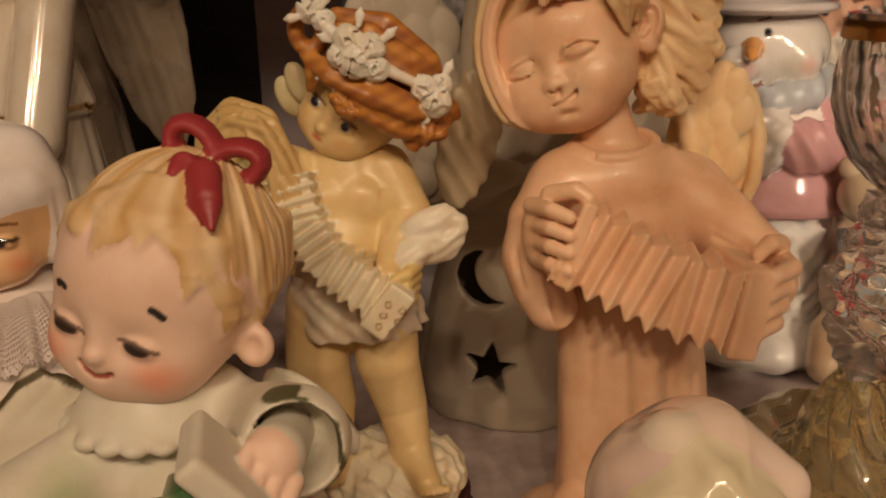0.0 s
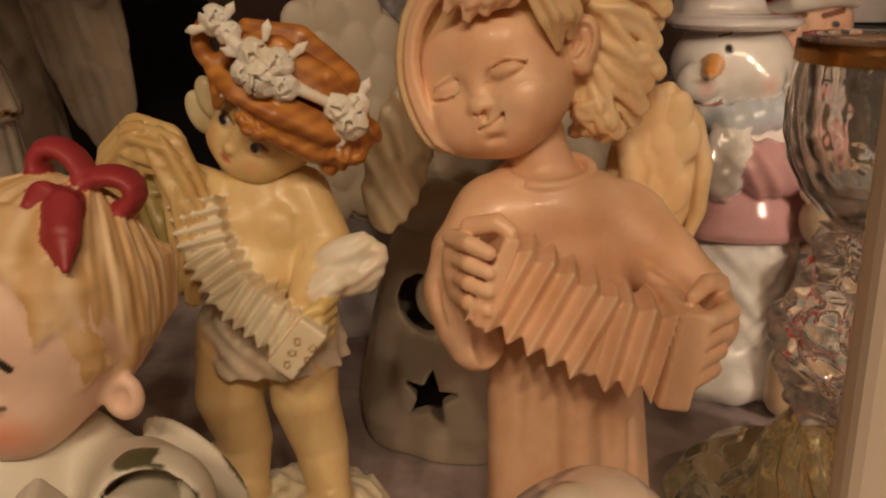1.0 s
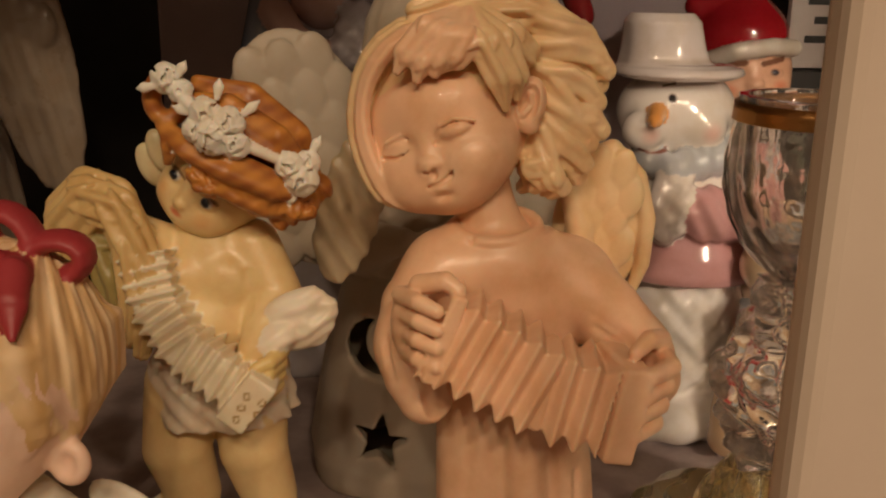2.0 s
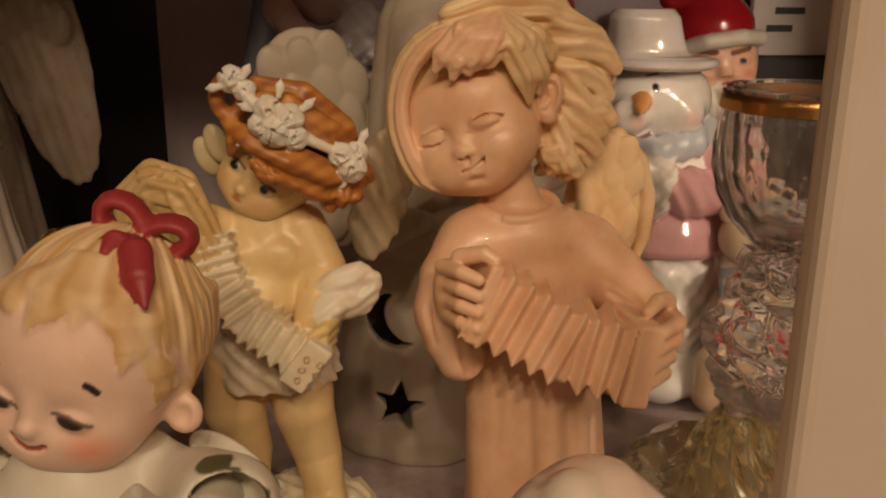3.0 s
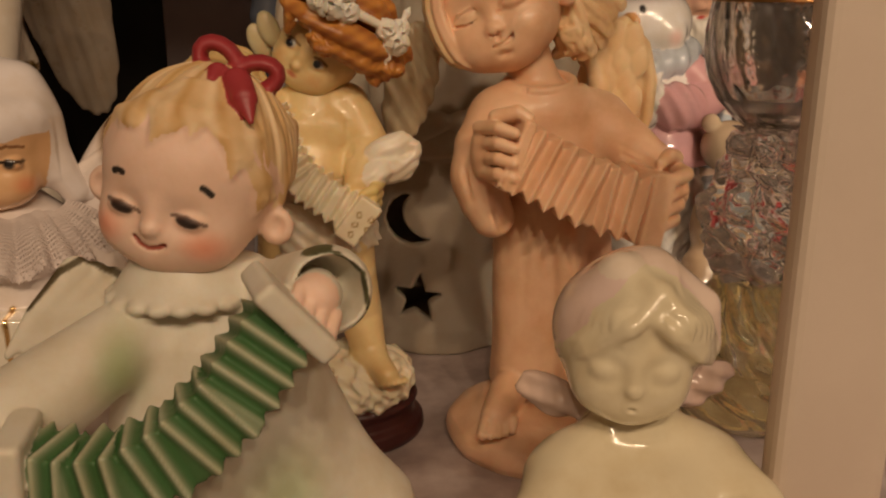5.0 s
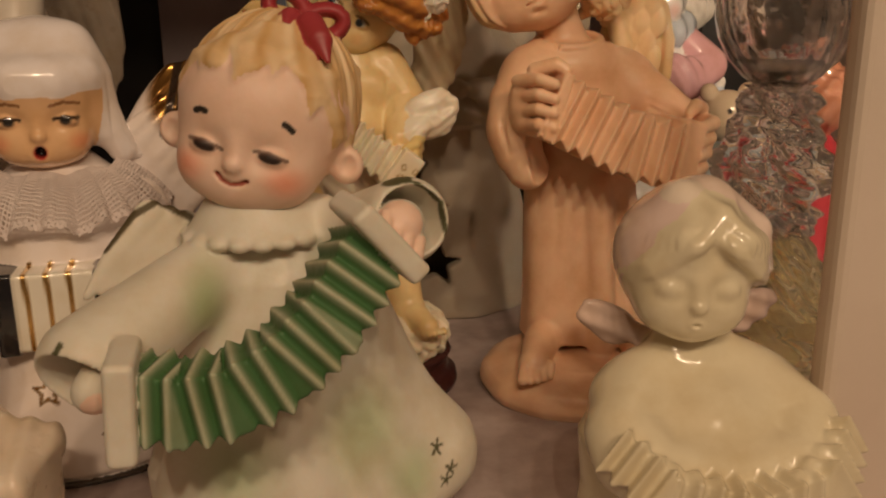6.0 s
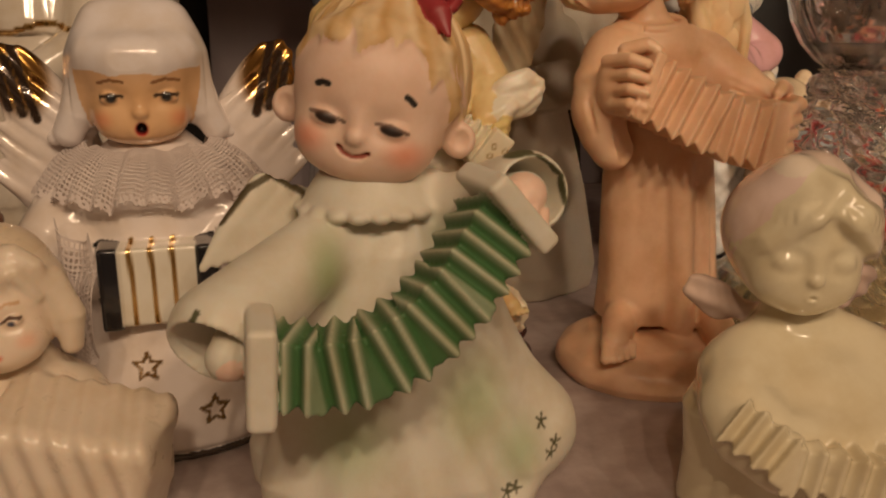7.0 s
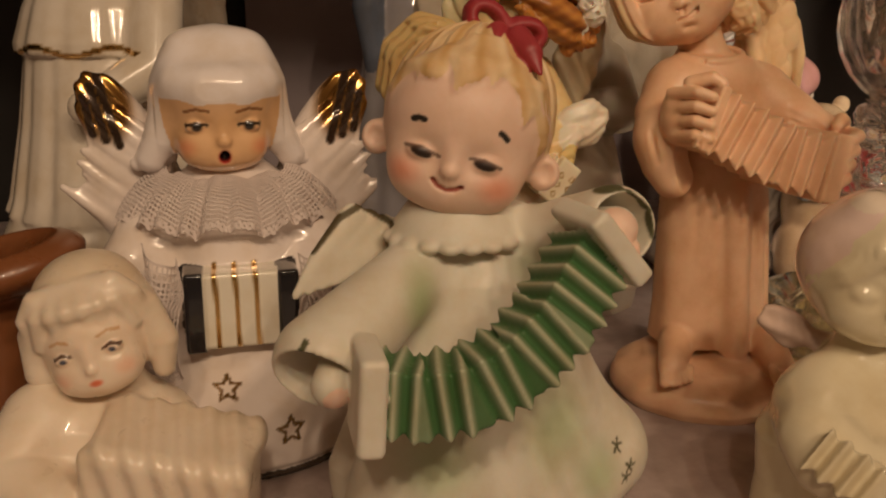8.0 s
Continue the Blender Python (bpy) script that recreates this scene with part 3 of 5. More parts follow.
    b.add(tube([(72, 190, 89.5), (68.5, 186, 91), (65.0, 183, 89.3)], [2.3, 2.0, 1.5]), col, 0.4)
    b.add(ell((20, 194.5, 92), (3.8, 5, 8)), col, 1)
    b.add(ell((71.5, 191, 80), (3.6, 5.5, 9)), col, 1)
    for fx, fy, tw in ((24.5, 190, -2.5), (57, 184.5, 1.0)):
        b.add(tube([(fx + 3 - tw, fy + 12, 18), (fx + tw * 0.3, fy + 1, 15.2)], [5.5, 4.4], 1.0), col, 2)
        for i in range(5):
            b.add(tube([(fx - 3.6 + 2.0 * i + tw * 0.2, fy - 1, 15), (fx - 4.6 + 2.2 * i + tw * 0.5, fy - 6.0 + 0.9 * abs(i - 1.4), 12.8)], [1.6, 1.25 if i else 1.6]), col, 0.3)
    # wing: a raised rim round overlapping feathers
    R = turn3(0, 6, -10)
    b.add(ell((66, 226.5, 104.5), (11, 3.0, 20), R), pale, 1)
    for row in range(6):
        for k in range(3 - (row % 2)):
            u, w = -5.4 + 5.4 * k + 2.7 * (row % 2), -15 + 6.0 * row
            b.add(ell(np.array((66, 223.6, 104.5)) + R @ np.array((u, -0.28 * row, w)), (3.2, 1.5, 5.2), R), pale, 0.12)
    b.add(tube([(56, 225.5, 113), (61, 225, 121), (68, 224.6, 123.5), (74.2, 224, 117), (77, 223.5, 107), (76.6, 223.3, 96), (73.5, 223.5, 87)], [1.6, 2.2, 2.4, 2.3, 2.1, 1.8, 1.2]), pale, 0.6)
    b.add(tube([(58, 224, 116), (60.5, 222, 106), (61, 221, 96)], [2.6, 3.2, 3.0]), pale, 1.6)
    h = Clay((1, 194, 104), (76, 250, 164), 0.35)
    c, r = (30.5, 219.5, 128.6), 15.8
    R, at = head(h, c, r, -30, -20, col, eye=-0.05, nose=-0.36, mouth=-0.60, chin=-1.07, wide=0.40, nose_size=1.1, ears=0, lips=0)
    h.add(ell((26.6, 221, 128.0), (15.8, 12.5, 15.2)), col, 2.5)
    h.add(ell((22.6, 214.5, 119.0), (9.4, 8.2, 8.0)), col, 4)
    for q in (-1, 1):
        h.add(ell(at(q * 0.45, -0.40, -0.40), (r * 0.50, r * 0.50, r * 0.48), R), col, 0.25 * r)
    h.add(ell(at(0.05, -0.42, -0.74), (r * 0.46, r * 0.45, r * 0.34), R), col, 0.25 * r)
    h.add(ell(at(0.0, -0.36, 0.42), (r * 0.80, r * 0.62, r * 0.5), R), col, 0.3 * r)
    h.add(ell(at(-0.52, -0.28, 0.16), (r * 0.58, r * 0.56, r * 0.62), R), col, 0.2 * r)
    h.add(ell(at(-0.46, -0.36, -0.30), (r * 0.56, r * 0.54, r * 0.46), R), col, 0.2 * r)
    hc = pale
    # sleeping eyes: a smooth lid ball in a rimmed almond
    for q in (-1, 1):
        ex = q * 0.42
        h.add(ell(at(ex, -0.82, -0.03), (r * 0.25, r * 0.19, r * 0.13), R), col, 0.3)
        h.add(tube([at(ex - 0.28, -0.90, -0.08), at(ex - 0.12, -0.995, 0.08), at(ex + 0.10, -0.97, 0.12), at(ex + 0.32, -0.83, 0.02)], 0.5), col, 0.35)
        h.cut(tube([at(ex - 0.26, -0.95, -0.12), at(ex, -1.0, -0.17), at(ex + 0.26, -0.88, -0.10)], 0.55), 0.4)
        h.cut(tube([at(ex - 0.25, -0.97, -0.04), at(ex - 0.08, -1.04, 0.055), at(ex + 0.10, -1.01, 0.085), at(ex + 0.29, -0.88, 0.0)], 0.34), 0.35)
        h.add(ell(at(q * 0.11, -0.98, -0.38), (r * 0.085, r * 0.09, r * 0.07), R), col, 0.4)
        h.cut(ell(at(q * 0.065, -1.05, -0.46), r * 0.04), 0.3)
    # pursed lips with a dimple
    h.add(ell(at(0.02, -0.91, -0.60), (r * 0.17, r * 0.10, r * 0.06), R), col, 0.6)
    h.add(ell(at(0.05, -0.90, -0.715), (r * 0.13, r * 0.11, r * 0.075), R), col, 0.5)
    h.cut(tube([at(-0.18, -0.94, -0.645), at(-0.04, -1.0, -0.655), at(0.08, -1.0, -0.65), at(0.22, -0.94, -0.60), at(0.35, -0.88, -0.47)], [0.3, 0.45, 0.5, 0.7, 1.0]), 0.4)
    h.cut(tube([at(0.02, -1.0, -0.48), at(0.02, -1.0, -0.54)], 0.6), 0.7)
    h.cut(ell(at(0.06, -1.0, -0.83), (r * 0.14, r * 0.12, r * 0.04), R), 1.4)
    # ear in front of the swept hair
    ear = np.array((45.6, 210.6, 135.4))
    E = turn3(0, 12, -34)
    h.add(ell(ear, (3.9, 3.2, 6.0), E), col, 0.8)
    h.cut(ell(ear + np.array((-0.3, -2.6, 0.4)), (2.1, 2.0, 4.2), E), 0.5)
    h.add(tube([ear + np.array((-1.2, -1.4, -2.2)), ear + np.array((0.6, -1.0, 0.0)), ear + np.array((0.2, -1.2, 2.4))], 0.75), col, 0.4)
    h.add(ell(ear + np.array((0.4, -0.8, -4.6)), (2.0, 1.8, 1.9)), col, 0.8)
    # cap of hair and the swept mass behind the ear
    h.add(ell((32, 224.5, 136.5), (20, 17, 16.5)), hc, 1)
    h.add(ell((50.5, 221, 133.5), (9.5, 8, 16.5)), hc, 2)
    fringe = ([(31, 213, 153.2), (24, 206, 150.5), (19.5, 205.8, 146), (17.6, 206.2, 142.4)], [(32, 212, 153), (27, 205.4, 149.5), (22.6, 204.9, 144.5), (21.6, 204.9, 140.8)],
              [(33, 211.5, 152.6), (29, 205.0, 149), (26.2, 204.4, 145), (25.2, 204.3, 142.0)], [(33, 211, 152.5), (31.5, 205, 148.6), (29.6, 204.2, 145.6), (28.4, 204.0, 144)])
    for pts in fringe:
        h.add(lock(pts, [2.4, 3.1, 2.6, 1.0], 4, 0.24, 0.2), col, 1.3)
    sweep = ([(33, 211, 152.6), (35.5, 205.5, 148), (38.6, 205.0, 141.5), (40.2, 206.2, 135.0)], [(34, 212, 153), (38.5, 206.5, 148.6), (41.6, 206.6, 142), (42.6, 208, 137)],
             [(35, 213, 153.4), (41, 208.5, 149.5), (44.4, 210.5, 146), (46.5, 213, 144)])
    for pts in sweep:
        h.add(lock(pts, [2.4, 3.2, 3.0, 0.9], 5, 0.26, 0.15), hc, 0.9)
    # long lobe framing the far cheek
    for dx, dy, w in ((1.4, 1.2, 1.8), (0.2, 3.4, 2.4), (0.8, 6.4, 3.2)):
        pts, rr = spline([(28 + dx, 212 + dy, 152), (18.5 + dx, 210.6 + dy, 149.6), (12 + dx, 211 + dy, 143.5), (9.0 + dx, 212 + dy, 136), (9.0 + dx, 212 + dy, 128), (11.5 + dx, 210.6 + dy, 120.6), (14.6 + dx, 209.6 + dy, 115.4), (17.6 + dx, 209.8 + dy, 112.8)], [1.6, w, w, w * 0.85, w * 0.95, w * 1.05, w, w * 0.45], 2)
        h.add(lock(pts, rr, 4, 0.16, 0.12), col if dy < 2 else hc, 0.6)
    # waves blown back over the shoulder, each a bundle of strands curling at its tip
    tips = ((60.5, 147.0), (63.0, 141.5), (61.4, 136.6), (62.6, 131.4), (60.2, 126.6), (59.4, 121.6), (54.6, 118.4), (50.6, 119.6))
    for i, (x, z) in enumerate(tips):
        z0 = 151.5 - 2.6 * i
        sx = 40.5 + 1.1 * i
        low = max(0.0, i - 4.0)
        wave = 1.8 * math.sin(2.3 * i + 0.7)
        for j in range(3):
            ty, tz = 2.6 * j, 1.5 * math.sin(1.7 * i + 2.1 * j) - 0.7 * j
            pts = [(sx, 217.5 + ty, z0), (sx + 0.36 * (x - sx), 213.6 + ty, 0.5 * (z0 + z) + 2.4 - low + wave), (sx + 0.62 * (x - sx), 212.4 + ty, z + 4.4 - 0.8 * low - 0.6 * wave + tz),
                   (x - 3.2, 212.8 + ty, z + 2.6 + tz), (x - 0.6 - 0.8 * j, 214.0 + ty, z - 0.6 + tz), (x - 2.2 - j, 215.2 + ty, z - 2.4 + tz)]
            h.add(lock(pts, [2.0, 2.7, 2.8, 2.6, 2.3, 1.5], 4, 0.24, 0.32), hc, 0.35)
    h.add(lock([(22, 216, 154), (33, 215.5, 156.2), (45, 215.5, 155), (54, 216, 150.5), (58, 217, 147.5)], [2.5, 4.2, 4.4, 3.6, 1.4], 7, 0.32, 0.2), hc, 0.7)
    h.add(lock([(24, 222, 154), (36, 222, 156.5), (48, 222, 154), (57, 222, 147)], [3.5, 5, 5, 2.2], 8, 0.32, 0.2), hc, 1.0)
    return figurine("accordion_angel_figurine", [b, h], (43, 206, 0), RESIN, "flesh-pink resin child angel with closed eyes holding an accordion")


def cherub():
    skin, orange, pearl = (0.82, 0.64, 0.34), (0.50, 0.21, 0.05), (0.86, 0.79, 0.62)
    gold, olive, lace = (0.66, 0.48, 0.22), (0.33, 0.27, 0.10), (0.86, 0.80, 0.68)
    b = Clay((-66, 176, -1), (20, 262, 124), 0.48)
    b.add(lathe(-19, 221, [(0, 25), (2, 26), (5, 25.5), (6.5, 23), (9, 22.5), (12, 24), (13, 23)], 1.0, 0.85), (0.055, 0.012, 0.012), 0.8)
    b.add(block((-22, 199, 5), (5, 1.6, 2.6), turn3(8, 0, 0), 0.6), (0.45, 0.30, 0.10), 0.3)
    b.add(carved(ell((-17, 217, 19), (22, 19, 12)), lambda X, Y, Z: 1.1 * np.abs(np.sin(X * 0.42 + 0.7 * np.sin(0.5 * Y + Z * 0.6))) + 0.9 * np.abs(np.sin(0.55 * Y - 0.4 * Z + np.sin(0.6 * X))) + 0.35 * np.sin(1.5 * Z + 1.1 * X + np.sin(Y))), pearl, 1)
    b.add(carved(ell((-40, 214, 33), (6, 6, 7)), lambda X, Y, Z: 0.7 * np.sin(1.1 * X + 0.8 * np.sin(Z)) * np.sin(0.9 * Z)), pearl, 1)
    b.add(tube([(-33, 218, 68), (-34, 214, 54), (-31.5, 216.5, 41), (-31, 214, 31)], [8.6, 8.0, 6.6, 5.0]), skin, 3)
    b.add(tube([(-17, 218, 68), (-16, 213, 54), (-13, 214.5, 41), (-10.5, 210.5, 29)], [8.6, 8.0, 6.6, 5.0]), skin, 3)
    for fx, fy, fz, dx in ((-30, 212, 29.5, -1.5), (-10, 209, 28.5, 5)):
        b.add(tube([(fx, fy, fz), (fx + dx * 0.7, fy - 8, fz - 3)], [4.4, 3.6]), skin, 1.5)
        for i in range(5):
            b.add(ell((fx + dx - 3.0 + 1.6 * i, fy - 10.5 + 0.5 * abs(i - 1.5), fz - 4), (1.0, 1.7, 1.1)), skin, 0.35)
    b.add(ell((-24, 219, 73), (15.5, 12.5, 11)), (0.74, 0.56, 0.42), 3)
    b.add(ell((-24, 219.5, 92), (13.2, 10.5, 17)), skin, 4)
    b.add(ell((-25, 213, 84), (9, 7, 8)), skin, 4)
    b.add(tube([(-25, 219, 103), (-25, 219, 111)], [6.6, 6.4]), skin, 3)
    for q in (-1, 1):
        b.add(ell((-25 + q * 5.5, 211.6, 96), (5, 3, 4)), skin, 3)
    b.add(tube([(-15, 218, 102), (-9.5, 214, 92), (-13, 205, 82)], [6.2, 5.6, 4.2]), skin, 2)
    b.cut(tube([(-15.5, 210.0, 98), (-15.2, 207.5, 90)], [0.3, 0.9]), 1.2)
    for i in range(4):
        b.add(tube([(-7.5 - 0.4 * i, 203.5, 82 - 2.6 * i), (-9.5 - 0.4 * i, 199.0, 81.3 - 2.6 * i), (-12.5 - 0.3 * i, 197.6, 80.5 - 2.6 * i)], [1.7, 1.6, 1.2]), (0.76, 0.60, 0.26), 0.3)
    # scarf thrown over the raised arm: an arch of long folds
    arch = [(-58, 218, 98), (-55.5, 216, 108), (-49, 213, 114.2), (-42.5, 210.5, 112.4), (-39, 209, 104), (-38.6, 208, 94), (-41, 208, 84)]
    for off, w in (((0, 0, 0), 4.2), ((2.6, -1.2, -3.2), 3.2), ((-1.2, 3.5, 1.6), 4.0)):
        b.add(lock([tuple(np.array(p) + np.array(off)) for p in arch], [w * 0.8, w, w, w, w, w * 0.9, w * 0.6], 6, 0.32, 0.12), gold, 0.5)
    b.add(lock([(-52, 217, 104), (-47, 215, 104), (-44.5, 213, 96), (-43.5, 212, 84)], [3.5, 4.5, 4.5, 3.4], 5, 0.3, 0.1), olive, 0.6)
    b.add(tube([(-36, 217, 103), (-43, 217, 106), (-50, 217, 104)], [5, 4.5, 4.5]), skin, 2)
    acc = bellows([(-36.6, 210, 102), (-34, 207, 92), (-28, 203.5, 83.5), (-20, 201, 78), (-14.5, 200, 74.5)], 5.8, 5.0, 13, 2.0)
    b.add(acc, pearl, 0.25)
    b.add(block((-14.2, 199, 73.8), (3.4, 5.4, 6.4), turn3(0, 38, 0), 0.5), pearl, 0.25)
    for i in range(3):
        for j in range(2):
            p = (-16.3 + 3.2 * j + 1.2 * i, 194, 70.6 + 2.6 * i - 1.6 * j)
            b.dab(p, (1.05, 3, 1.05), (0.42, 0.28, 0.10), 0.25)
            b.dab(p, (0.6, 3, 0.6), pearl, 0.3)
    # ribbon loop standing out beside the hand
    fold = lambda X, Y, Z: 0.28 * np.sin(0.8 * (0.55 * X - Z) + 0.9 * np.sin(0.4 * X)) + 0.14 * np.sin(2.1 * (0.5 * X - Z) + np.sin(0.7 * X))
    b.add(carved(ell((-3.6, 206.5, 88.2), (8.8, 3.4, 7.0), turn3(0, -33, 0)), fold), lace, 0.6)
    b.add(carved(ell((-9, 204, 84.5), (5.5, 3.4, 3.6), turn3(0, -36, 0)), fold), lace, 1.0)
    b.cut(ell((0.6, 202.6, 90.6), (3.0, 2.2, 1.5), turn3(0, -33, 0)), 1.2)
    b.add(carved(lathe(-24, 219, [(62, 17.5), (66, 16.8), (76, 15)], 1, 0.88, 9, 1.3, 0.3, 60, 76), lambda X, Y, Z: 0.3 * np.sin(1.3 * Z + X)), (0.80, 0.72, 0.60), 1.0)
    b.add(carved(ell((6, 238, 106), (8, 2.4, 20), turn3(0, 14, 0)), lambda X, Y, Z: 0.35 * np.sin(1.1 * (X + 0.6 * Z))), (0.58, 0.48, 0.32), 0.8)
    h = Clay((-48, 190, 96), (14, 246, 150), 0.36)
    c, r = (-21.5, 219, 117.5), 11.8
    R, at = head(h, c, r, -24, 36, skin, pitch=0, eye=-0.08, nose=-0.40, mouth=-0.64, chin=-0.98, wide=0.40, nose_size=0.9, ears=0.0, lips=0.4)
    # combed hair: a smooth cap, waves brushed along the garland, a curl knot
    def ginger(X, Y, Z):
        t = np.clip(0.5 + 0.35 * np.sin(0.55 * X + 1.1 * Z + 0.8 * np.sin(0.5 * X)) + 0.25 * np.sin(1.9 * Z - 0.8 * X), 0, 1)
        return np.array((0.60, 0.27, 0.06)) * t[:, None] + np.array((0.34, 0.12, 0.03)) * (1 - t[:, None])
    orange = ginger
    h.add(carved(ell((-16.5, 219, 124.6), (13.2, 12.5, 10.6), turn3(0, 32, 0)), strands(9, 0.12, 1, (-15, 219, 122), 0.2)), orange, 0.8)
    waves = (([(-31, 208, 130.5), (-25, 204, 126.6), (-17, 202.6, 122.6), (-9, 204.5, 118.2), (-3.4, 208, 115.6)], [1.4, 3.0, 3.8, 3.6, 1.8]),
             ([(-23.5, 204.5, 122.5), (-18, 203.4, 118.6), (-11, 205.5, 114.6), (-5, 209, 111.6)], [1.0, 2.6, 3.0, 1.6]),
             ([(-27, 208, 136), (-17, 205.4, 133.6), (-8.5, 206.8, 127), (-2.6, 210, 120.6)], [1.8, 3.9, 4.2, 2.4]),
             ([(-24, 214, 138.5), (-14, 213, 135), (-5.5, 214, 127), (-1.5, 217, 118.6)], [2.2, 4.2, 4.2, 2.2]),
             ([(-30, 208, 132), (-29.4, 207, 127), (-30.6, 208.5, 123)], [1.4, 2.2, 1.0]))
    for pts, rr in waves:
        h.add(lock(pts, rr, 4, 0.2, 0.12), orange, 0.9)
    curl = random.Random(9)
    for i in range(15):
        t = i / 14
        p = np.array((-24 + 22 * t, 203.6 + 5.5 * t * t, 120.5 - 8.5 * t + curl.uniform(-1.6, 1.6)))
        a = curl.uniform(0, 6.28)
        d = np.array((1.9 * math.cos(a), 0.3, 1.9 * math.sin(a)))
        h.add(lock([p - d, p + np.array((0.6 * math.sin(a), -1.0, 0.6)), p + d], [0.9, 1.9, 0.8], 4, 0.35, 0.4), orange, 0.5)
    for x, y, z, s in ((-3, 211, 113.4, 3.6), (-7.5, 210, 110.6, 2.8), (0.2, 214, 116.5, 3.4)):
        h.add(carved(ell((x, y, z), s), lambda X, Y, Z: 0.3 * np.sin(1.6 * X + 1.2 * Z)), orange, 0.7)
    knot = [(-30.2 + 3.1 * math.cos(a), 209.5, 136.0 + 4.2 * math.sin(a)) for a in np.linspace(0, 2 * math.pi, 15)]
    h.add(tube(knot, 1.9, 1.4), orange, 0.6)
    # garland of small cast roses with pointed leaves
    flower = (0.88, 0.84, 0.76)
    rnd = random.Random(4)
    roses = ((-29, 205.5, 140.6, 2.7), (-26.2, 205, 138.2, 2.2), (-20.6, 200.8, 134.2, 2.8), (-16.2, 200.2, 132.2, 2.9), (-19.4, 199.2, 129.6, 3.1), (-22.8, 201.2, 130.8, 2.3), (-15.2, 200.6, 128.0, 2.6), (-4.6, 203.6, 123.0, 2.5), (-2.4, 204.4, 120.2, 3.1), (-1.0, 206, 123.4, 2.2))
    for x, y, z, s in roses:
        p = np.array((x, y, z))
        for ring, n in ((0.95, 7), (0.5, 4)):
            for i in range(n):
                a = 2 * math.pi * (i + rnd.random() * 0.5) / n
                q = p + np.array((ring * s * math.cos(a), -0.8 - 0.9 * (1 - ring) * s, ring * s * math.sin(a)))
                h.add(ell(q, (0.5 * s, 0.34, 0.62 * s), turn3(rnd.uniform(-25, 25), 0, 0) @ turn3(0, math.degrees(-a), 0) @ turn3(0, 0, 55)), flower, 0.1)
        h.add(ell(p, (0.8 * s, 0.7 * s, 0.8 * s)), flower, 0.2)
        h.cut(ell(p + np.array((0, -1.25 * s, 0)), 0.28 * s), 0.25)
    for x, z, a, ln in ((-24.2, 127.6, 205, 5.0), (-22.4, 126.6, 235, 4.2), (-13.6, 133.6, 40, 4.4), (-18.4, 137, 80, 4.0), (-24, 133.8, 160, 4.0), (-26.4, 141, 60, 3.6), (-31.4, 139, 190, 3.6), (-0.2, 125.6, 60, 3.8), (-4.0, 117.6, 250, 3.2), (-6.6, 125.4, 120, 3.2), (-12, 127, -10, 4.0)):
        d = np.array((math.cos(math.radians(a)), 0.15, math.sin(math.radians(a)))) * ln
        p = np.array((x, 201.4 + 0.22 * abs(x + 18), z))
        h.add(tube([p, p + d * 0.55, p + d], [0.7, 1.15, 0.3], 0.6), flower, 0.2)
    h.add(tube([(-27, 204.5, 138), (-21, 201.6, 133), (-14, 201.2, 128), (-8, 202.6, 125), (-2.5, 205, 122)], [1.3, 1.4, 1.3, 1.1, 1.0]), flower, 0.5)
    for q in (-1, 1):
        h.dab(at(q * 0.40, -0.9, -0.08), (1.75, 3, 1.45), (0.60, 0.60, 0.58), 0.35)
        h.dab(at(q * 0.40 - 0.02, -0.95, -0.08), (1.2, 3, 1.3), (0.01, 0.015, 0.03), 0.3)
        h.line([at(q * 0.40 - 0.18, -0.9, 0.0), at(q * 0.40, -0.95, 0.06), at(q * 0.40 + 0.18, -0.86, 0.0)], 0.4, (0.20, 0.10, 0.04), 0, 5, 0.8)
        h.dab(at(q * 0.5, -0.8, -0.45), (r * 0.3, r * 0.5, r * 0.25), (0.80, 0.45, 0.20), 0.9, R, strength=0.5)
    h.dab(at(0, -0.95, -0.62), (r * 0.2, r * 0.3, r * 0.09), (0.64, 0.22, 0.12), 0.7, R)
    for p in ((-35.6, 224, 122.5), (-38.6, 226, 119.0)):
        h.add(ell(p, (3.0, 1.8, 5.4), turn3(0, -22, 0)), (0.74, 0.66, 0.42), 0.6)
    return figurine("cherub_figurine", [b, h], (-19, 221, 0), RESIN, "yellowed resin cherub with flower crown and small accordion on rocks")


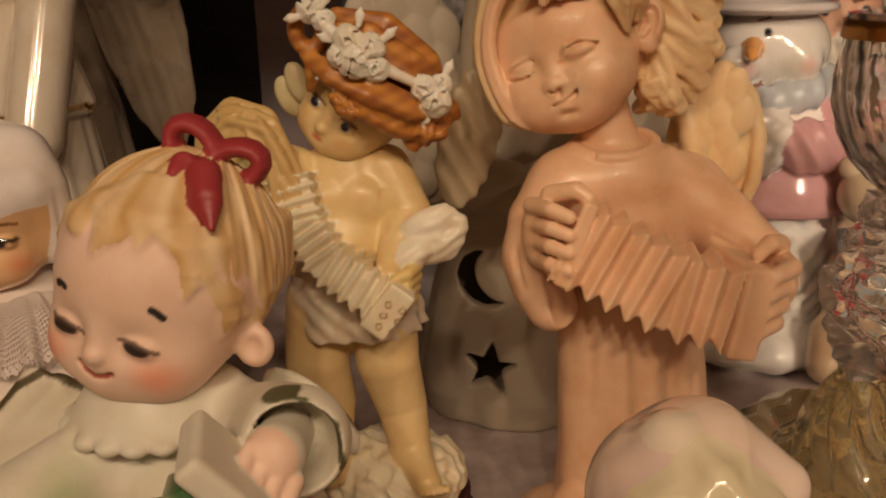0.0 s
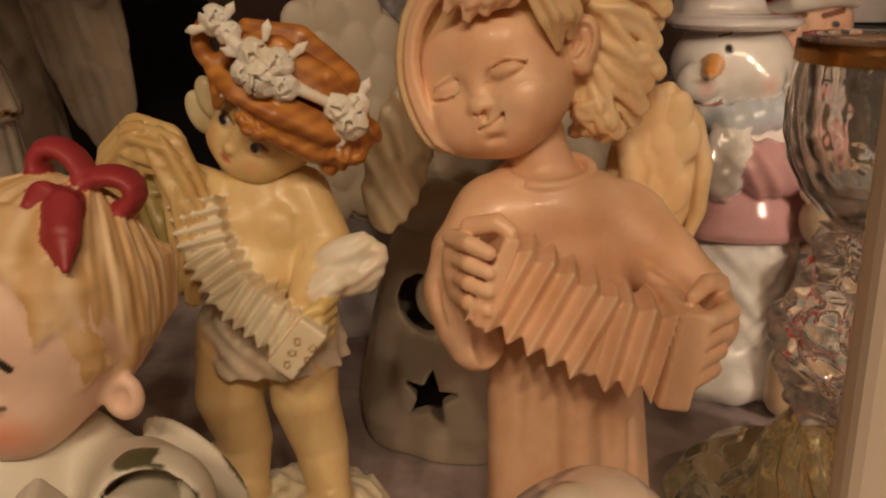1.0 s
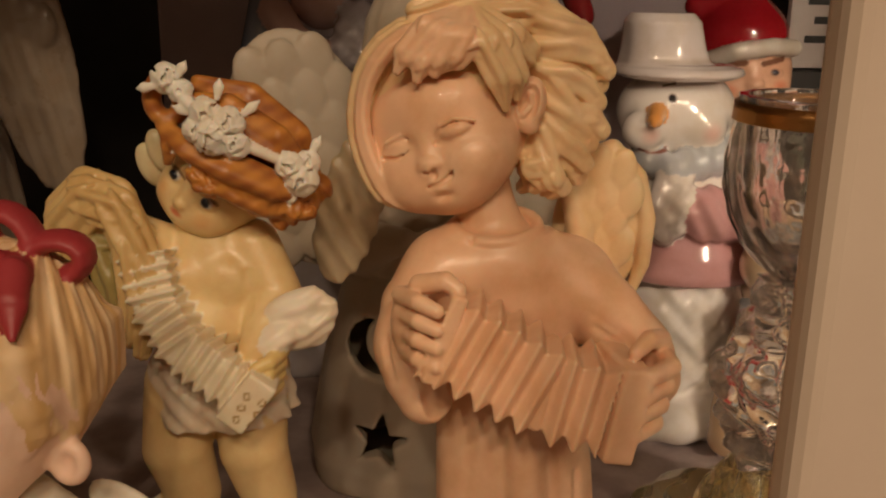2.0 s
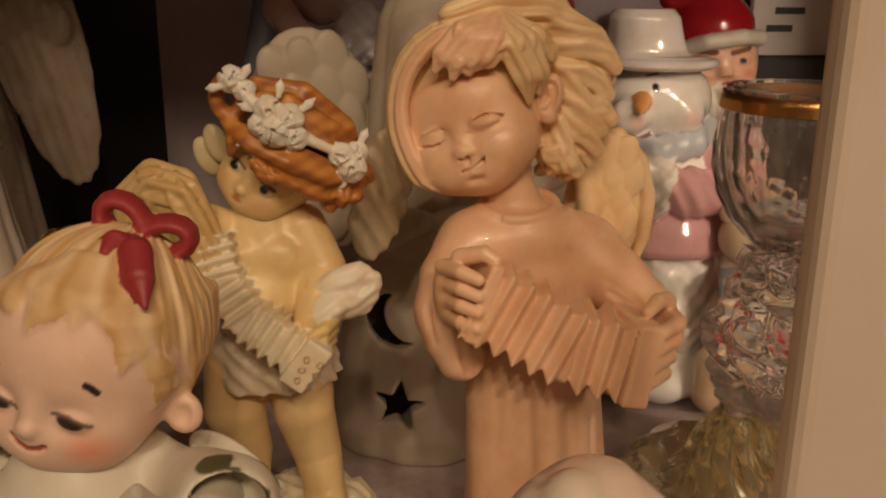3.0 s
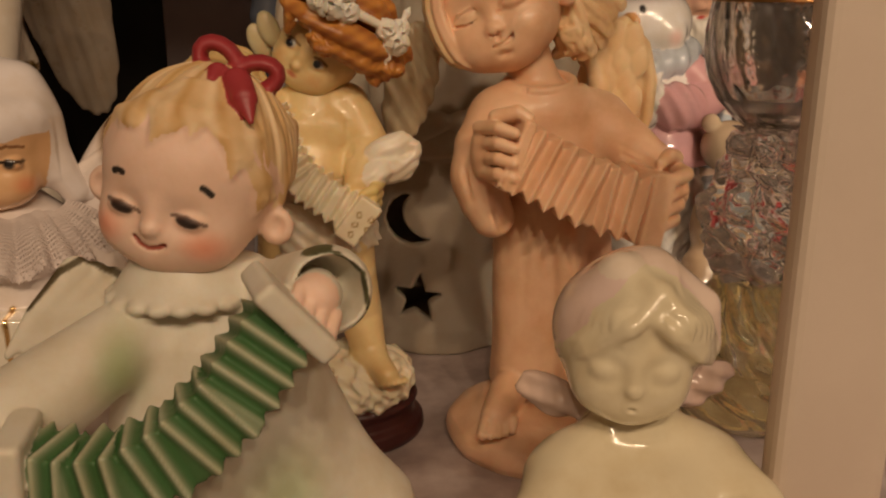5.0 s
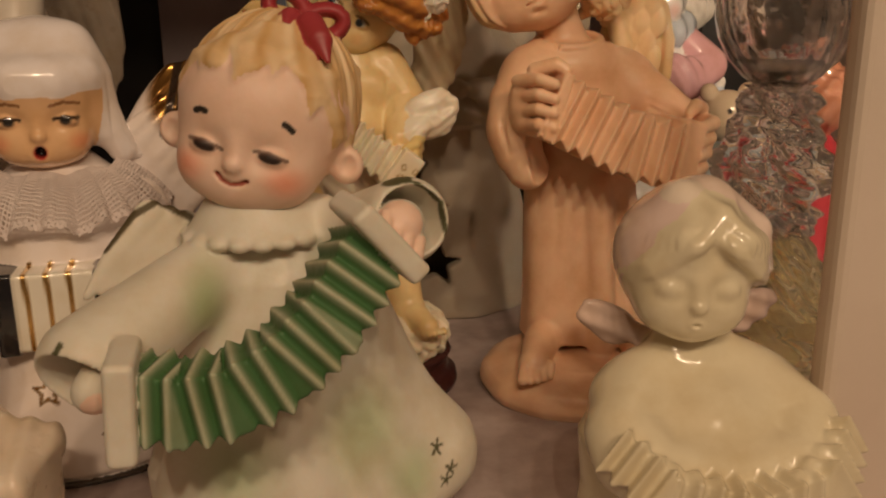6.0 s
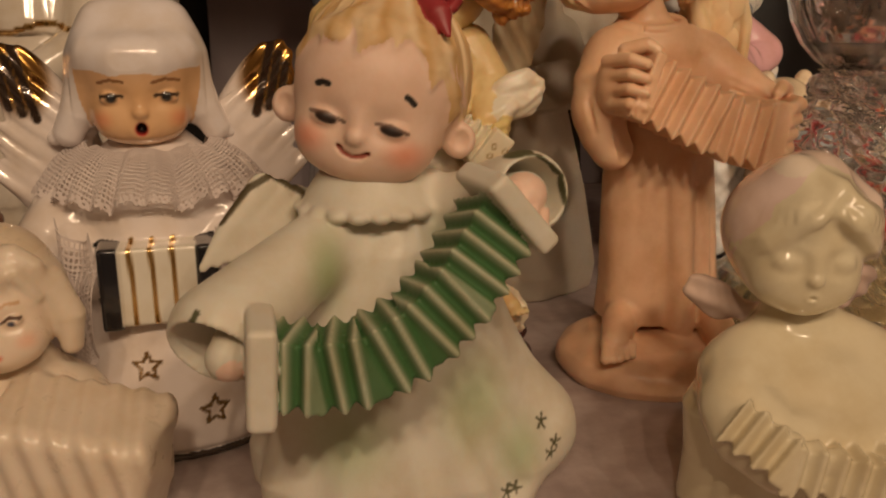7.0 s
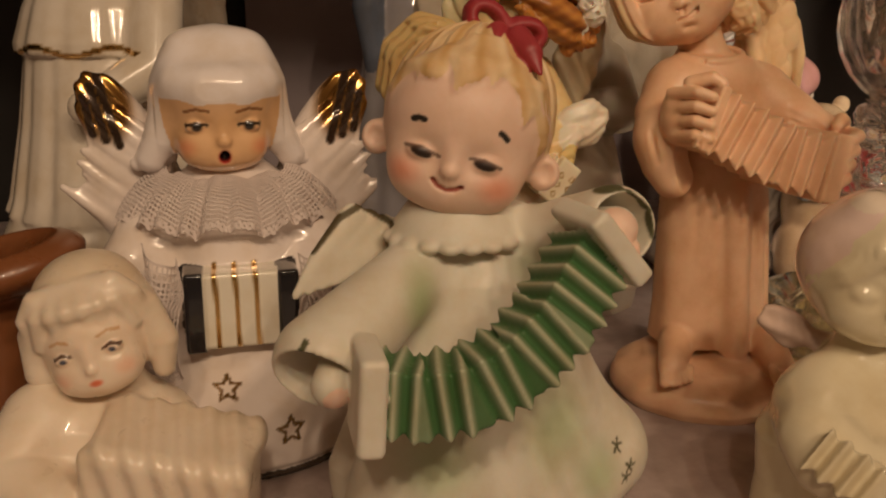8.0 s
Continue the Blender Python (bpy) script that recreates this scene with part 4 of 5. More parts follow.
def singer_angel():
    white, skin = (0.86, 0.78, 0.75), (0.82, 0.52, 0.29)
    b = Clay((-152, 166, -1), (-64, 250, 106), 0.55)
    b.add(lathe(-106, 210, [(0, 34), (3, 36.5), (10, 35.5), (30, 30), (50, 27), (64, 25), (74, 17), (82, 8)], 1.0, 0.98), white, 1)
    b.add(lathe(-106, 210, [(0, 36.6), (1.4, 37.0)], 1.0, 0.98), (0.06, 0.045, 0.035), 0.3)
    for q in (-1, 1):
        b.add(tube([(-106 + q * 19, 206, 66), (-106 + q * 25, 196, 56), (-106 + q * 15, 187, 48)], [9, 9, 6]), white, 4)
        R = turn3(0, q * 27, -q * 10)
        cx = -106 + q * 25.5
        b.add(carved(ell((cx, 216, 82), (9.5, 3.8, 25), R), lambda X, Y, Z, q=q: 0.35 * np.sin(1.2 * X - q * 0.9 * Z)), white, 1.5)
        tip = (cx + q * 9.0, 213, 99)
        b.dab(tip, (10, 12, 17), (0.55, 0.30, 0.08), 0.35, R, 1.0)
        for i in range(3):
            b.line([(cx + q * (3 + 3.4 * i), 212, 85 + 1.5 * i), (cx + q * (8 + 1.8 * i), 212, 104 - 3.0 * i)], 1.5, (0.05, 0.03, 0.02), 0.4, 7)
        feather = random.Random(3)
        for i in range(26):
            x0, z0, ln = cx + q * (-6 + 15 * i / 25), 88 - 24 * i / 25 + feather.uniform(-2, 2), feather.uniform(7, 15)
            b.add(lock([(x0 - q * 4, 213.0, z0 - 5), (x0, 211.6, z0), (x0 + q * ln * 0.72, 212.2, z0 + ln * 0.62)], [1.7, 1.3, 0.3], 3, 0.3), white, 1.8)
    b.add(block((-104.5, 185, 47), (9.5, 8, 10.0), turn3(0, 0, 4), 1.0), (0.80, 0.76, 0.66), 0.5)
    for q in (-1, 1):
        b.add(block((-104.5 + q * 11.8, 185.5 , 46.5), (2.6, 8.6, 10.6), turn3(0, 0, 4), 0.8), BLACK, 0.3)
    for i in range(3):
        x = -110 + 5 * i
        b.line([(x - 0.6, 178, 57.5), (x, 178, 37)], 0.7, GOLD, 1.0, 14)
    for x, z in ((-109, 25), (-93, 12)):
        p = [(x + (3.6 if i % 2 == 0 else 1.6) * math.sin(math.pi * i / 5), 176, z + (3.6 if i % 2 == 0 else 1.6) * math.cos(math.pi * i / 5)) for i in range(11)]
        b.line(p, 0.45, (0.30, 0.18, 0.06), 0.7, 14)
    h = Clay((-132, 184, 70), (-82, 234, 122), 0.42)
    c, r = (-107.5, 208, 95), 14.8
    R, at = head(h, c, r, 4, 0, skin, eye=-0.22, nose=-0.48, mouth=-0.76, chin=-1.05, wide=0.47, nose_size=0.85, ears=0, open_mouth=True)
    hairc = (0.88, 0.82, 0.82)
    h.add(ell(at(0, 0.28, 0.34), (r * 1.0, r * 1.0, r * 1.16), R), hairc, 1)
    h.add(tube([at(-0.74, -0.46, 0.52), at(-0.3, -0.80, 0.46), at(0.3, -0.80, 0.46), at(0.74, -0.46, 0.52)], [3.4, 3.9, 3.9, 3.4]), hairc, 8)
    for q in (-1, 1):
        h.add(tube([at(q * 0.60, 0.1, 1.0), at(q * 0.88, 0.02, 0.4), at(q * 0.99, 0.0, -0.1), at(q * 1.10, 0.02, -0.55), at(q * 1.28, 0.08, -0.9), at(q * 1.52, 0.12, -1.0)], [4.6, 4.6, 4.2, 4.4, 4.0, 2.0]), hairc, 6)
        h.line([at(q * 0.45 - 0.18, -0.85, -0.20), at(q * 0.45, -0.88, -0.16), at(q * 0.45 + 0.18, -0.85, -0.20)], 0.55, (0.05, 0.03, 0.02), 0, 6)
        h.dab(at(q * 0.45, -0.88, -0.23), (1.9, 4.5, 1.5), (0.02, 0.018, 0.018), 0.5)
        h.line([at(q * 0.45 - 0.2, -0.85, 0.03), at(q * 0.45, -0.88, 0.09), at(q * 0.45 + 0.22, -0.82, 0.05)], 0.5, (0.30, 0.14, 0.06), 0, 6)
        h.dab(at(q * 0.62, -0.7, -0.6), (r * 0.3, r * 0.5, r * 0.26), (0.80, 0.26, 0.13), 0.95, R, strength=0.7)
    h.dab(at(0, -0.9, -0.76), (2.2, 4.5, 2.5), (0.45, 0.04, 0.03), 0.4)
    h.dab(at(0, -0.9, -0.74), (1.6, 4.5, 1.9), (0.015, 0.008, 0.008), 0.4)
    return figurine("singing_angel_figurine", [b, h], (-106, 210, 0), GLAZE, "glazed white porcelain singing angel with gilt wings and accordion")


def elf():
    col, pink = (0.72, 0.645, 0.47), (0.74, 0.58, 0.53)
    b = Clay((2, 84, -1), (82, 160, 66), 0.55)
    b.add(lathe(38, 124, [(0, 24), (3, 25), (14, 24), (26, 25), (32, 21.5), (38, 17), (44, 11.5), (52, 7.5)], 1.0, 0.70), col, 1)
    for q in (-1, 1):
        b.add(tube([(38 + q * 16, 121, 36), (37 + q * 20.5, 107, 28), (37 + q * 16, 100, 24)], [8, 6.5, 5.5]), col, 4)
        b.add(tube([(38, 128, 43), (39 + q * 13, 133, 47.5)], [3.5, 2.2]), pink, 2)
        b.add(carved(ell((40 + q * 17.5, 134, 49), (8.5, 2.2, 4.2), turn3(0, -q * 32, 0)), lambda X, Y, Z: 0.4 * np.sin(1.3 * Z + 0.5 * X)), pink, 2)
    b.add(tube([(26, 121, 39), (16.5, 111, 34), (22, 103, 29.5), (37, 100, 27.5), (52, 101, 28.5), (58, 109, 33), (49, 121, 39)], [7, 7, 6, 5, 6, 7, 7]), col, 5)
    b.add(ell((38, 113, 31), (17, 11, 11)), col, 5)
    acc = bellows([(14.5, 106, 32), (21, 97, 27), (37, 92, 24), (52, 94.5, 25.5), (60.5, 104, 31)], 5.6, 5.5, 14, 2.2)
    b.add(acc, col, 0.5)
    for q in (-1, 1):
        for i in range(4):
            b.add(ell((37.5 + q * (19.5 - 3.4 * i), 98.0 - 1.8 * i, 32.0 - 1.2 * i), (2.0, 2.2, 2.6)), col, 1.2)
    h = Clay((10, 98, 42), (62, 154, 94), 0.42)
    c, r = (36, 124.5, 64.5), 14.3
    R, at = head(h, c, r, -14, 2, col, eye=-0.10, nose=-0.34, mouth=-0.60, chin=-0.98, wide=0.38, nose_size=0.8, ears=0, lips=0, lids=False)
    h.add(ell(at(0, -0.88, -0.62), (r * 0.13, r * 0.13, r * 0.10), R), col, 0.8)
    h.cut(ell(at(0, -1.02, -0.62), (r * 0.07, r * 0.10, r * 0.028), R), 0.4)
    h.add(ell(at(0, 0.16, 0.16), (r * 1.1, r * 1.02, r * 1.05), R), pink, 1)
    for q, n in ((-1, 5), (1, 5)):
        for i in range(n):
            t = i / (n - 1)
            h.add(lock([at(0.18, -0.55 + 0.5 * t, 0.80), at(0.18 + q * (0.30 + 0.30 * t), -0.80 + 0.42 * t, 0.55 - 0.1 * t), at(0.1 + q * (0.72 + 0.25 * t), -0.66 + 0.5 * t, 0.16 - 0.22 * t)], [4.0, 3.6, 2.0], 4, 0.25), col, 2.0)
    h.add(tube([at(-0.06, 0.0, 0.88), at(-0.22, -0.16, 1.10)], [8.0, 3.2]), (0.76, 0.66, 0.56), 6)
    h.add(tube([at(0.2, 0.1, 1.0), at(0.95, 0.1, 0.55), at(1.1, 0.05, 0.1)], [5, 4.5, 3]), (0.76, 0.62, 0.54), 3)
    return figurine("white_cherub_figurine", [b, h], (38, 124, 0), GLAZE, "glossy cream glazed cherub with small wings playing a squeezebox")


def girl():
    col = (0.78, 0.67, 0.55)
    b = Clay((-176, 118, -1), (-96, 196, 44), 0.55)
    b.add(lathe(-138, 164, [(0, 27), (4, 28), (20, 24), (30, 18), (36, 11), (42, 7)], 1.1, 0.8), col, 1)
    b.add(tube([(-150, 158, 30), (-156, 148, 22), (-146, 140, 18)], [9, 8, 7]), col, 4)
    b.add(carved(block((-121, 144, 18), (18, 13, 15), turn3(6, 10, -12), 4), lambda X, Y, Z: 0.45 * np.sin(1.15 * X + 0.25 * Z)), col, 2)
    h = Clay((-160, 138, 28), (-114, 186, 76), 0.42)
    c, r = (-137, 161, 49), 12.2
    R, at = head(h, c, r, -4, -14, (0.82, 0.68, 0.55), eye=-0.12, pitch=-6, nose=-0.42, mouth=-0.68, chin=-0.98, wide=0.44, nose_size=0.7, ears=0, lips=0.35)
    h.add(ell(at(0, 0.28, 0.18), (r * 1.22, r * 1.05, r * 1.18), R), col, 1)
    h.add(ell(at(0, 0.3, 0.75), (r * 1.0, r * 1.0, r * 0.85), R), (0.74, 0.62, 0.48), 2)
    for i in range(8):
        u = -1 + 2 * i / 7
        h.add(tube([at(u * 0.7, -0.5, 0.95), at(u * 0.95, -0.84 + 0.4 * u * u, 0.66), at(u * 1.10 + 0.08 * (-1) ** i, -0.74 + 0.5 * u * u, 0.50 - 0.5 * abs(u))], [2.6, 2.4, 1.4]), col, 1.4)
    for q in (-1, 1):
        h.add(tube([at(q * 1.05, -0.1, 0.3), at(q * 1.15, -0.05, -0.4), at(q * 1.0, 0.05, -0.95)], [3.4, 3.6, 2.6]), col, 2)
        h.dab(at(q * 0.44, -0.88, -0.15), (1.15, 3, 0.85), (0.06, 0.07, 0.12), 0.5)
        h.line([at(q * 0.44 - 0.16, -0.86, -0.10), at(q * 0.44, -0.88, -0.04), at(q * 0.44 + 0.16, -0.84, -0.10)], 0.35, (0.12, 0.07, 0.05), 0, 6)
        h.line([at(q * 0.26, -0.9, 0.14), at(q * 0.44, -0.86, 0.20), at(q * 0.62, -0.76, 0.15)], 0.4, (0.60, 0.36, 0.18), 0, 6, 0.8)
        h.dab(at(q * 0.55, -0.72, -0.52), (r * 0.28, r * 0.5, r * 0.25), (0.80, 0.36, 0.22), 0.95, R, strength=0.6)
    h.dab(at(0, -0.92, -0.68), (r * 0.17, r * 0.3, r * 0.09), (0.72, 0.18, 0.09), 0.6, R)
    return figurine("bonnet_girl_figurine", [b, h], (-138, 164, 0), SATIN, "cream satin porcelain girl in a bonnet playing an accordion")


def votive_angel():
    col = (0.50, 0.44, 0.36)
    b = Clay((-40, 262, -1), (100, 350, 168), 0.9)
    cx, cy = 24, 303
    b.add(lathe(cx, cy, [(0, 33), (3, 34), (10, 35), (40, 30), (60, 25), (72, 22), (74, 25), (90, 21), (104, 17), (116, 10), (124, 9)], 1.0, 0.9, 7, 1.4, 0.2, 0, 120), col, 1)
    b.cut(lathe(cx, cy, [(2, 29), (60, 21)], 1.0, 0.9), 0.5)
    for q in (-1, 1):
        R = turn3(0, q * 14, -q * 14)
        b.add(ell((cx + q * 35, 312, 108), (24, 4.5, 40), R), col, 2)
        for row in range(6):
            for kx in range(4 - (row + 1) % 2):
                u, w = -15 + 10 * kx + 5 * ((row + 1) % 2), 28 - 11 * row
                if (u / 24) ** 2 + (w / 40) ** 2 < 0.85:
                    b.add(ell(np.array((cx + q * 35, 312, 108)) + R @ np.array((u, -4.4 + 3.0 * ((u / 24) ** 2 + (w / 40) ** 2), w)), (6.2, 2.2, 9.0), R), col, 0.4)
        b.add(tube([(cx + q * 18, 300, 100), (cx + q * 17, 284, 84), (cx + q * 4, 274, 88)], [8, 8.5, 4]), col, 3)
    b.add(lathe(cx, 305, [(84, 20), (100, 20.5), (130, 18), (150, 15.5), (165, 9)], 1, 0.85, 11, 1.3, 0.7, 80, 175), col, 2)
    b.add(ell((cx, 297, 140), (12, 12, 15)), col, 2)
    star = [(13 + (9.6 if i % 2 == 0 else 4.0) * math.sin(math.pi * i / 5 + 0.1), 22 + (9.6 if i % 2 == 0 else 4.0) * math.cos(math.pi * i / 5 + 0.1)) for i in range(10)]

    def starf(X, Y, Z):
        inside = np.zeros(np.broadcast(X, Y, Z).shape, bool)
        d = np.full(inside.shape, 1e9)
        for (x0, z0), (x1, z1) in zip(star, star[1:] + star[:1]):
            t = np.clip(((X - x0) * (x1 - x0) + (Z - z0) * (z1 - z0)) / ((x1 - x0) ** 2 + (z1 - z0) ** 2), 0, 1)
            d = np.minimum(d, np.hypot(X - x0 - t * (x1 - x0), Z - z0 - t * (z1 - z0)) + 0 * Y)
            inside ^= np.broadcast_to(((z0 > Z) != (z1 > Z)) & (X < (x1 - x0) * (Z - z0) / (z1 - z0 + 1e-9) + x0), inside.shape)
        return np.maximum(np.where(inside, -d, d), Y - 300)
    b.cut((starf, np.array((2, 262, 11.0)), np.array((25, 300, 33.0))), 0.3)
    moon = lambda X, Y, Z: np.maximum(np.maximum(np.hypot(X - 12, Z - 51) - 9.0, 8.6 - np.hypot(X - 17.2, Z - 53)), Y - 300)
    b.cut((moon, np.array((1, 262, 40.0)), np.array((23, 300, 62.0))), 0.3)
    return figurine("votive_angel", [b], (24, 303, 0), BISQUE, "unglazed white angel candle holder with star and moon cut-outs", "candle holder")


def lady():
    col = (0.76, 0.69, 0.60)
    b = Clay((-205, 262, -1), (-100, 362, 190), 1.0)
    x, y = -150, 312
    b.add(lathe(x, y, [(0, 42), (4, 44), (40, 42), (52, 36), (56, 31)], 0.95, 0.9, 9, 3.0, 0.4, 0, 60), col, 1)
    b.add(lathe(x, y, [(44, 37), (47, 40), (52, 38), (80, 32), (106, 28), (112, 27)], 0.95, 0.9, 16, 1.4, 0.1, 44, 118), col, 1)
    b.add(lathe(x, y, [(104, 31), (108, 31), (120, 27), (140, 17), (160, 22), (176, 14)], 0.95, 0.9, 11, 1.0, 0.9, 100, 150), col, 1)
    b.add(tube([(x + 24, 305, 150), (x + 20, 285, 100), (x - 2, 275, 88)], [9, 9, 6]), col, 3)
    pts = [(x + 31 * math.sin(a), 312 - 28 * math.cos(a), 105.5 + 1.5 * math.sin(7 * a)) for a in np.linspace(-1.6, 1.6, 40)]
    b.line(pts, 1.1, GOLD, 1.0, 9)
    b.add(ell((x, 312, 180), (11, 11, 8)), col, 2)
    return figurine("lady_figurine", [b], (x, y, 0), GLAZE, "tall glazed white porcelain lady with gilt-edged apron")


def tall_angel():
    # Pale porcelain darkened in its colour to stand in for the weaker light here.
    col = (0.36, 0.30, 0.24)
    b = Clay((-215, 370, -1), (-95, 440, 240), 1.2)
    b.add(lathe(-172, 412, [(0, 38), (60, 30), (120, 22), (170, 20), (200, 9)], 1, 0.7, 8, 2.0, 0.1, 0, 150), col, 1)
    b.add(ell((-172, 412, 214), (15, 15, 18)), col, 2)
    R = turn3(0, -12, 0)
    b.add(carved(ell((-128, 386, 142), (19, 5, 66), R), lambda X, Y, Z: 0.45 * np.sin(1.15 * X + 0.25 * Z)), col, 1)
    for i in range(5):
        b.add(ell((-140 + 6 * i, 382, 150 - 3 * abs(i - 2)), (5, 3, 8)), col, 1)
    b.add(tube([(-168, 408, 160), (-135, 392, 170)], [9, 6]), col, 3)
    return figurine("tall_angel_figurine", [b], (-172, 412, 0), SATIN, "large pale porcelain angel with long ribbed feather wing, colour darkened for dim light")


def snowman():
    white, hat, pink = (0.78, 0.75, 0.73), (0.66, 0.62, 0.63), (0.64, 0.36, 0.38)
    b = Clay((72, 300, -1), (166, 380, 160), 0.75)
    b.add(carved(ell((122, 338, 8), (40, 32, 11)), lambda X, Y, Z: 0.9 * np.sin(X * 0.3) * np.sin(Y * 0.33)), white, 1)
    b.add(carved(ell((125, 338, 40), (25, 23, 34)), lambda X, Y, Z: 0.9 * np.sin(0.35 * X + 0.2 * Z) * np.sin(0.3 * Z) + 0.5 * np.sin(0.8 * X) * np.sin(0.7 * Z)), white, 4)
    b.add(lathe(126, 338, [(60, 27), (63, 28.5), (70, 27), (80, 23)], 1, 0.9), pink, 1.2)
    b.add(ell((122, 338, 92), (21, 18, 18)), white, 3)
    b.add(tube([(136, 332, 100), (146, 326, 90), (134, 318, 84)], [8.5, 9, 8]), pink, 1)
    b.add(carved(ell((127, 317, 86), (12.5, 9, 10)), lambda X, Y, Z: 0.5 * np.sin(0.9 * X + 0.5 * Z)), pink, 1)
    b.add(carved(ell((113, 319, 88), (8.5, 8, 14), turn3(0, 12, 0)), lambda X, Y, Z: 0.8 * np.sin(0.75 * X) * np.sin(0.8 * Z)), white, 1.5)
    b.add(carved(tube([(104, 328, 104), (113, 321, 101), (128, 324, 104), (138, 332, 108)], [5, 6, 6, 5]), lambda X, Y, Z: 0.4 * np.sin(0.9 * X)), (0.48, 0.52, 0.58), 1)
    b.add(tube([(112, 319, 100), (108, 316, 88), (110, 315, 80)], [4.5, 5, 3.5], 0.8), (0.74, 0.70, 0.70), 1)
    b.add(ell((118, 338, 119), (21, 18.5, 16.5)), white, 2)
    for x, z in ((101, 112), (122, 113)):
        b.add(ell((x + 2, 324.5, z + 2), (7.5, 7, 7)), white, 3)
        b.dab((x + 3, 319, z + 1), (5, 6, 5), (0.74, 0.42, 0.36), 0.9, strength=0.7)
    b.add(tube([(106.5, 322, 120), (104, 315, 118.4), (102.6, 311, 117.6)], [3.6, 2.6, 1.0]), (0.78, 0.36, 0.10), 0.6)
    b.line([(101, 318, 108), (106, 318, 106.4), (111, 318, 108)], 0.6, (0.25, 0.10, 0.08), 0, 12)
    for x in (101.5, 111.5):
        b.dab((x, 320, 125), (1.7, 8, 2.2), BLACK, 0.35)
        b.line([(x - 2.4, 320, 129), (x + 1.6, 320, 130)], 0.5, (0.20, 0.16, 0.14), 0, 12)
    b.add(lathe(117, 336, [(131, 20), (132.6, 23), (134.6, 22), (136, 17)], 1, 0.94, 3, 1.0, 0.6, 120, 140, (0.12, 0)), hat, 1.0)
    b.add(lathe(113, 338, [(134, 16.5), (142, 14.5), (150, 13.5), (153, 11)], 1, 0.92, 5, 0.9, 0, 130, 156, (-0.12, 0)), hat, 2.5)
    b.dab((115, 338, 137), (19, 19, 2.6), (0.46, 0.40, 0.34), 0.5)
    return figurine("snowman_figurine", [b], (122, 338, 0), GLAZE, "glazed white porcelain snowman with hat and pink muff")


def bear():
    tan, blue = (0.58, 0.42, 0.28), (0.36, 0.42, 0.46)
    b = Clay((124, 286, -1), (172, 330, 90), 0.8)
    b.add(ell((148, 308, 14), (17, 15, 14)), (0.68, 0.62, 0.52), 1)
    b.add(tube([(138, 306, 20), (134, 300, 10)], [8, 7]), tan, 3)
    b.add(tube([(156, 306, 20), (162, 300, 10)], [8, 7]), tan, 3)
    b.add(ell((148, 309, 36), (14, 12, 20)), tan, 3)
    b.add(block((148, 300, 50), (13, 9, 9), turn3(0, -6, -20), 1.5), blue, 1)
    b.add(ell((148, 309, 70), (12, 11, 11)), (0.66, 0.52, 0.36), 2)
    for q in (-1, 1):
        b.add(ell((148 + q * 9, 309, 80), (4, 3, 4)), (0.66, 0.52, 0.36), 1)
        b.dab((148 + q * 4, 299, 73), (1.4, 4, 1.4), BLACK, 0.4)
    b.dab((148, 297, 61), (9, 6, 2), (0.72, 0.35, 0.08), 0.6)
    return figurine("bear_figurine", [b], (148, 308, 0), GLAZE, "small tan ceramic bear carrying a blue box")


def santa():
    red, skin, white = (0.40, 0.010, 0.022), (0.74, 0.45, 0.32), (0.72, 0.68, 0.62)
    b = Clay((128, 372, -1), (206, 436, 186), 0.9)
    b.add(lathe(168, 404, [(0, 28), (10, 30), (60, 26), (96, 18)], 1, 0.85), (0.05, 0.07, 0.06), 1)
    b.add(tube([(150, 395, 92), (140, 385, 70), (152, 380, 60)], [9, 9, 7]), (0.05, 0.07, 0.06), 3)
    h = Clay((132, 370, 90), (204, 436, 192), 0.6)
    c, r = (168, 406, 128), 19.5
    R, at = head(h, c, r, -8, -6, skin, eye=0.0, nose=-0.2, mouth=-0.42, chin=-0.9, wide=0.42, nose_size=1.3, ears=0)
    h.add(carved(ell(at(0, -0.4, -0.8), (r * 0.85, r * 0.62, r * 0.62), R), strands(14, 0.5, 2, at(0, 0, 0))), white, 1)
    h.cut(ell(at(0, -1.1, -0.42), (r * 0.4, r * 0.25, r * 0.14), R), 1)
    h.add(tube([at(-0.85, -0.62, 0.36), at(-0.4, -0.98, 0.52), at(0.4, -0.98, 0.56), at(0.9, -0.5, 0.46)], 3.6), white, 1.5)
    h.add(ell(at(-0.1, 0.1, 0.75), (r * 1.05, r * 1.0, r * 0.85), R), red, 1)
    h.add(tube([at(-0.1, 0.1, 1.2), at(-0.4, 0.1, 1.6), at(-1.0, 0.0, 1.5)], [13, 9, 5]), red, 4)
    for q in (-1, 1):
        h.dab(at(q * 0.42, -0.9, 0.02), (2.2, 5, 1.7), (0.03, 0.03, 0.05), 0.5)
        h.line([at(q * 0.42 - 0.24, -0.85, 0.22), at(q * 0.42 + 0.22, -0.85, 0.27)], 1.4, (0.22, 0.10, 0.06), 0, 8)
        h.dab(at(q * 0.5, -0.75, -0.28), (r * 0.26, r * 0.4, r * 0.2), (0.70, 0.16, 0.08), 0.9, R, strength=0.8)
    h.dab(at(0.05, -0.95, -0.46), (r * 0.16, r * 0.3, r * 0.07), (0.5, 0.05, 0.04), 0.6, R)
    return figurine("santa_figurine", [b, h], (168, 404, 0), GLAZE, "glazed porcelain santa with red hat and white beard")


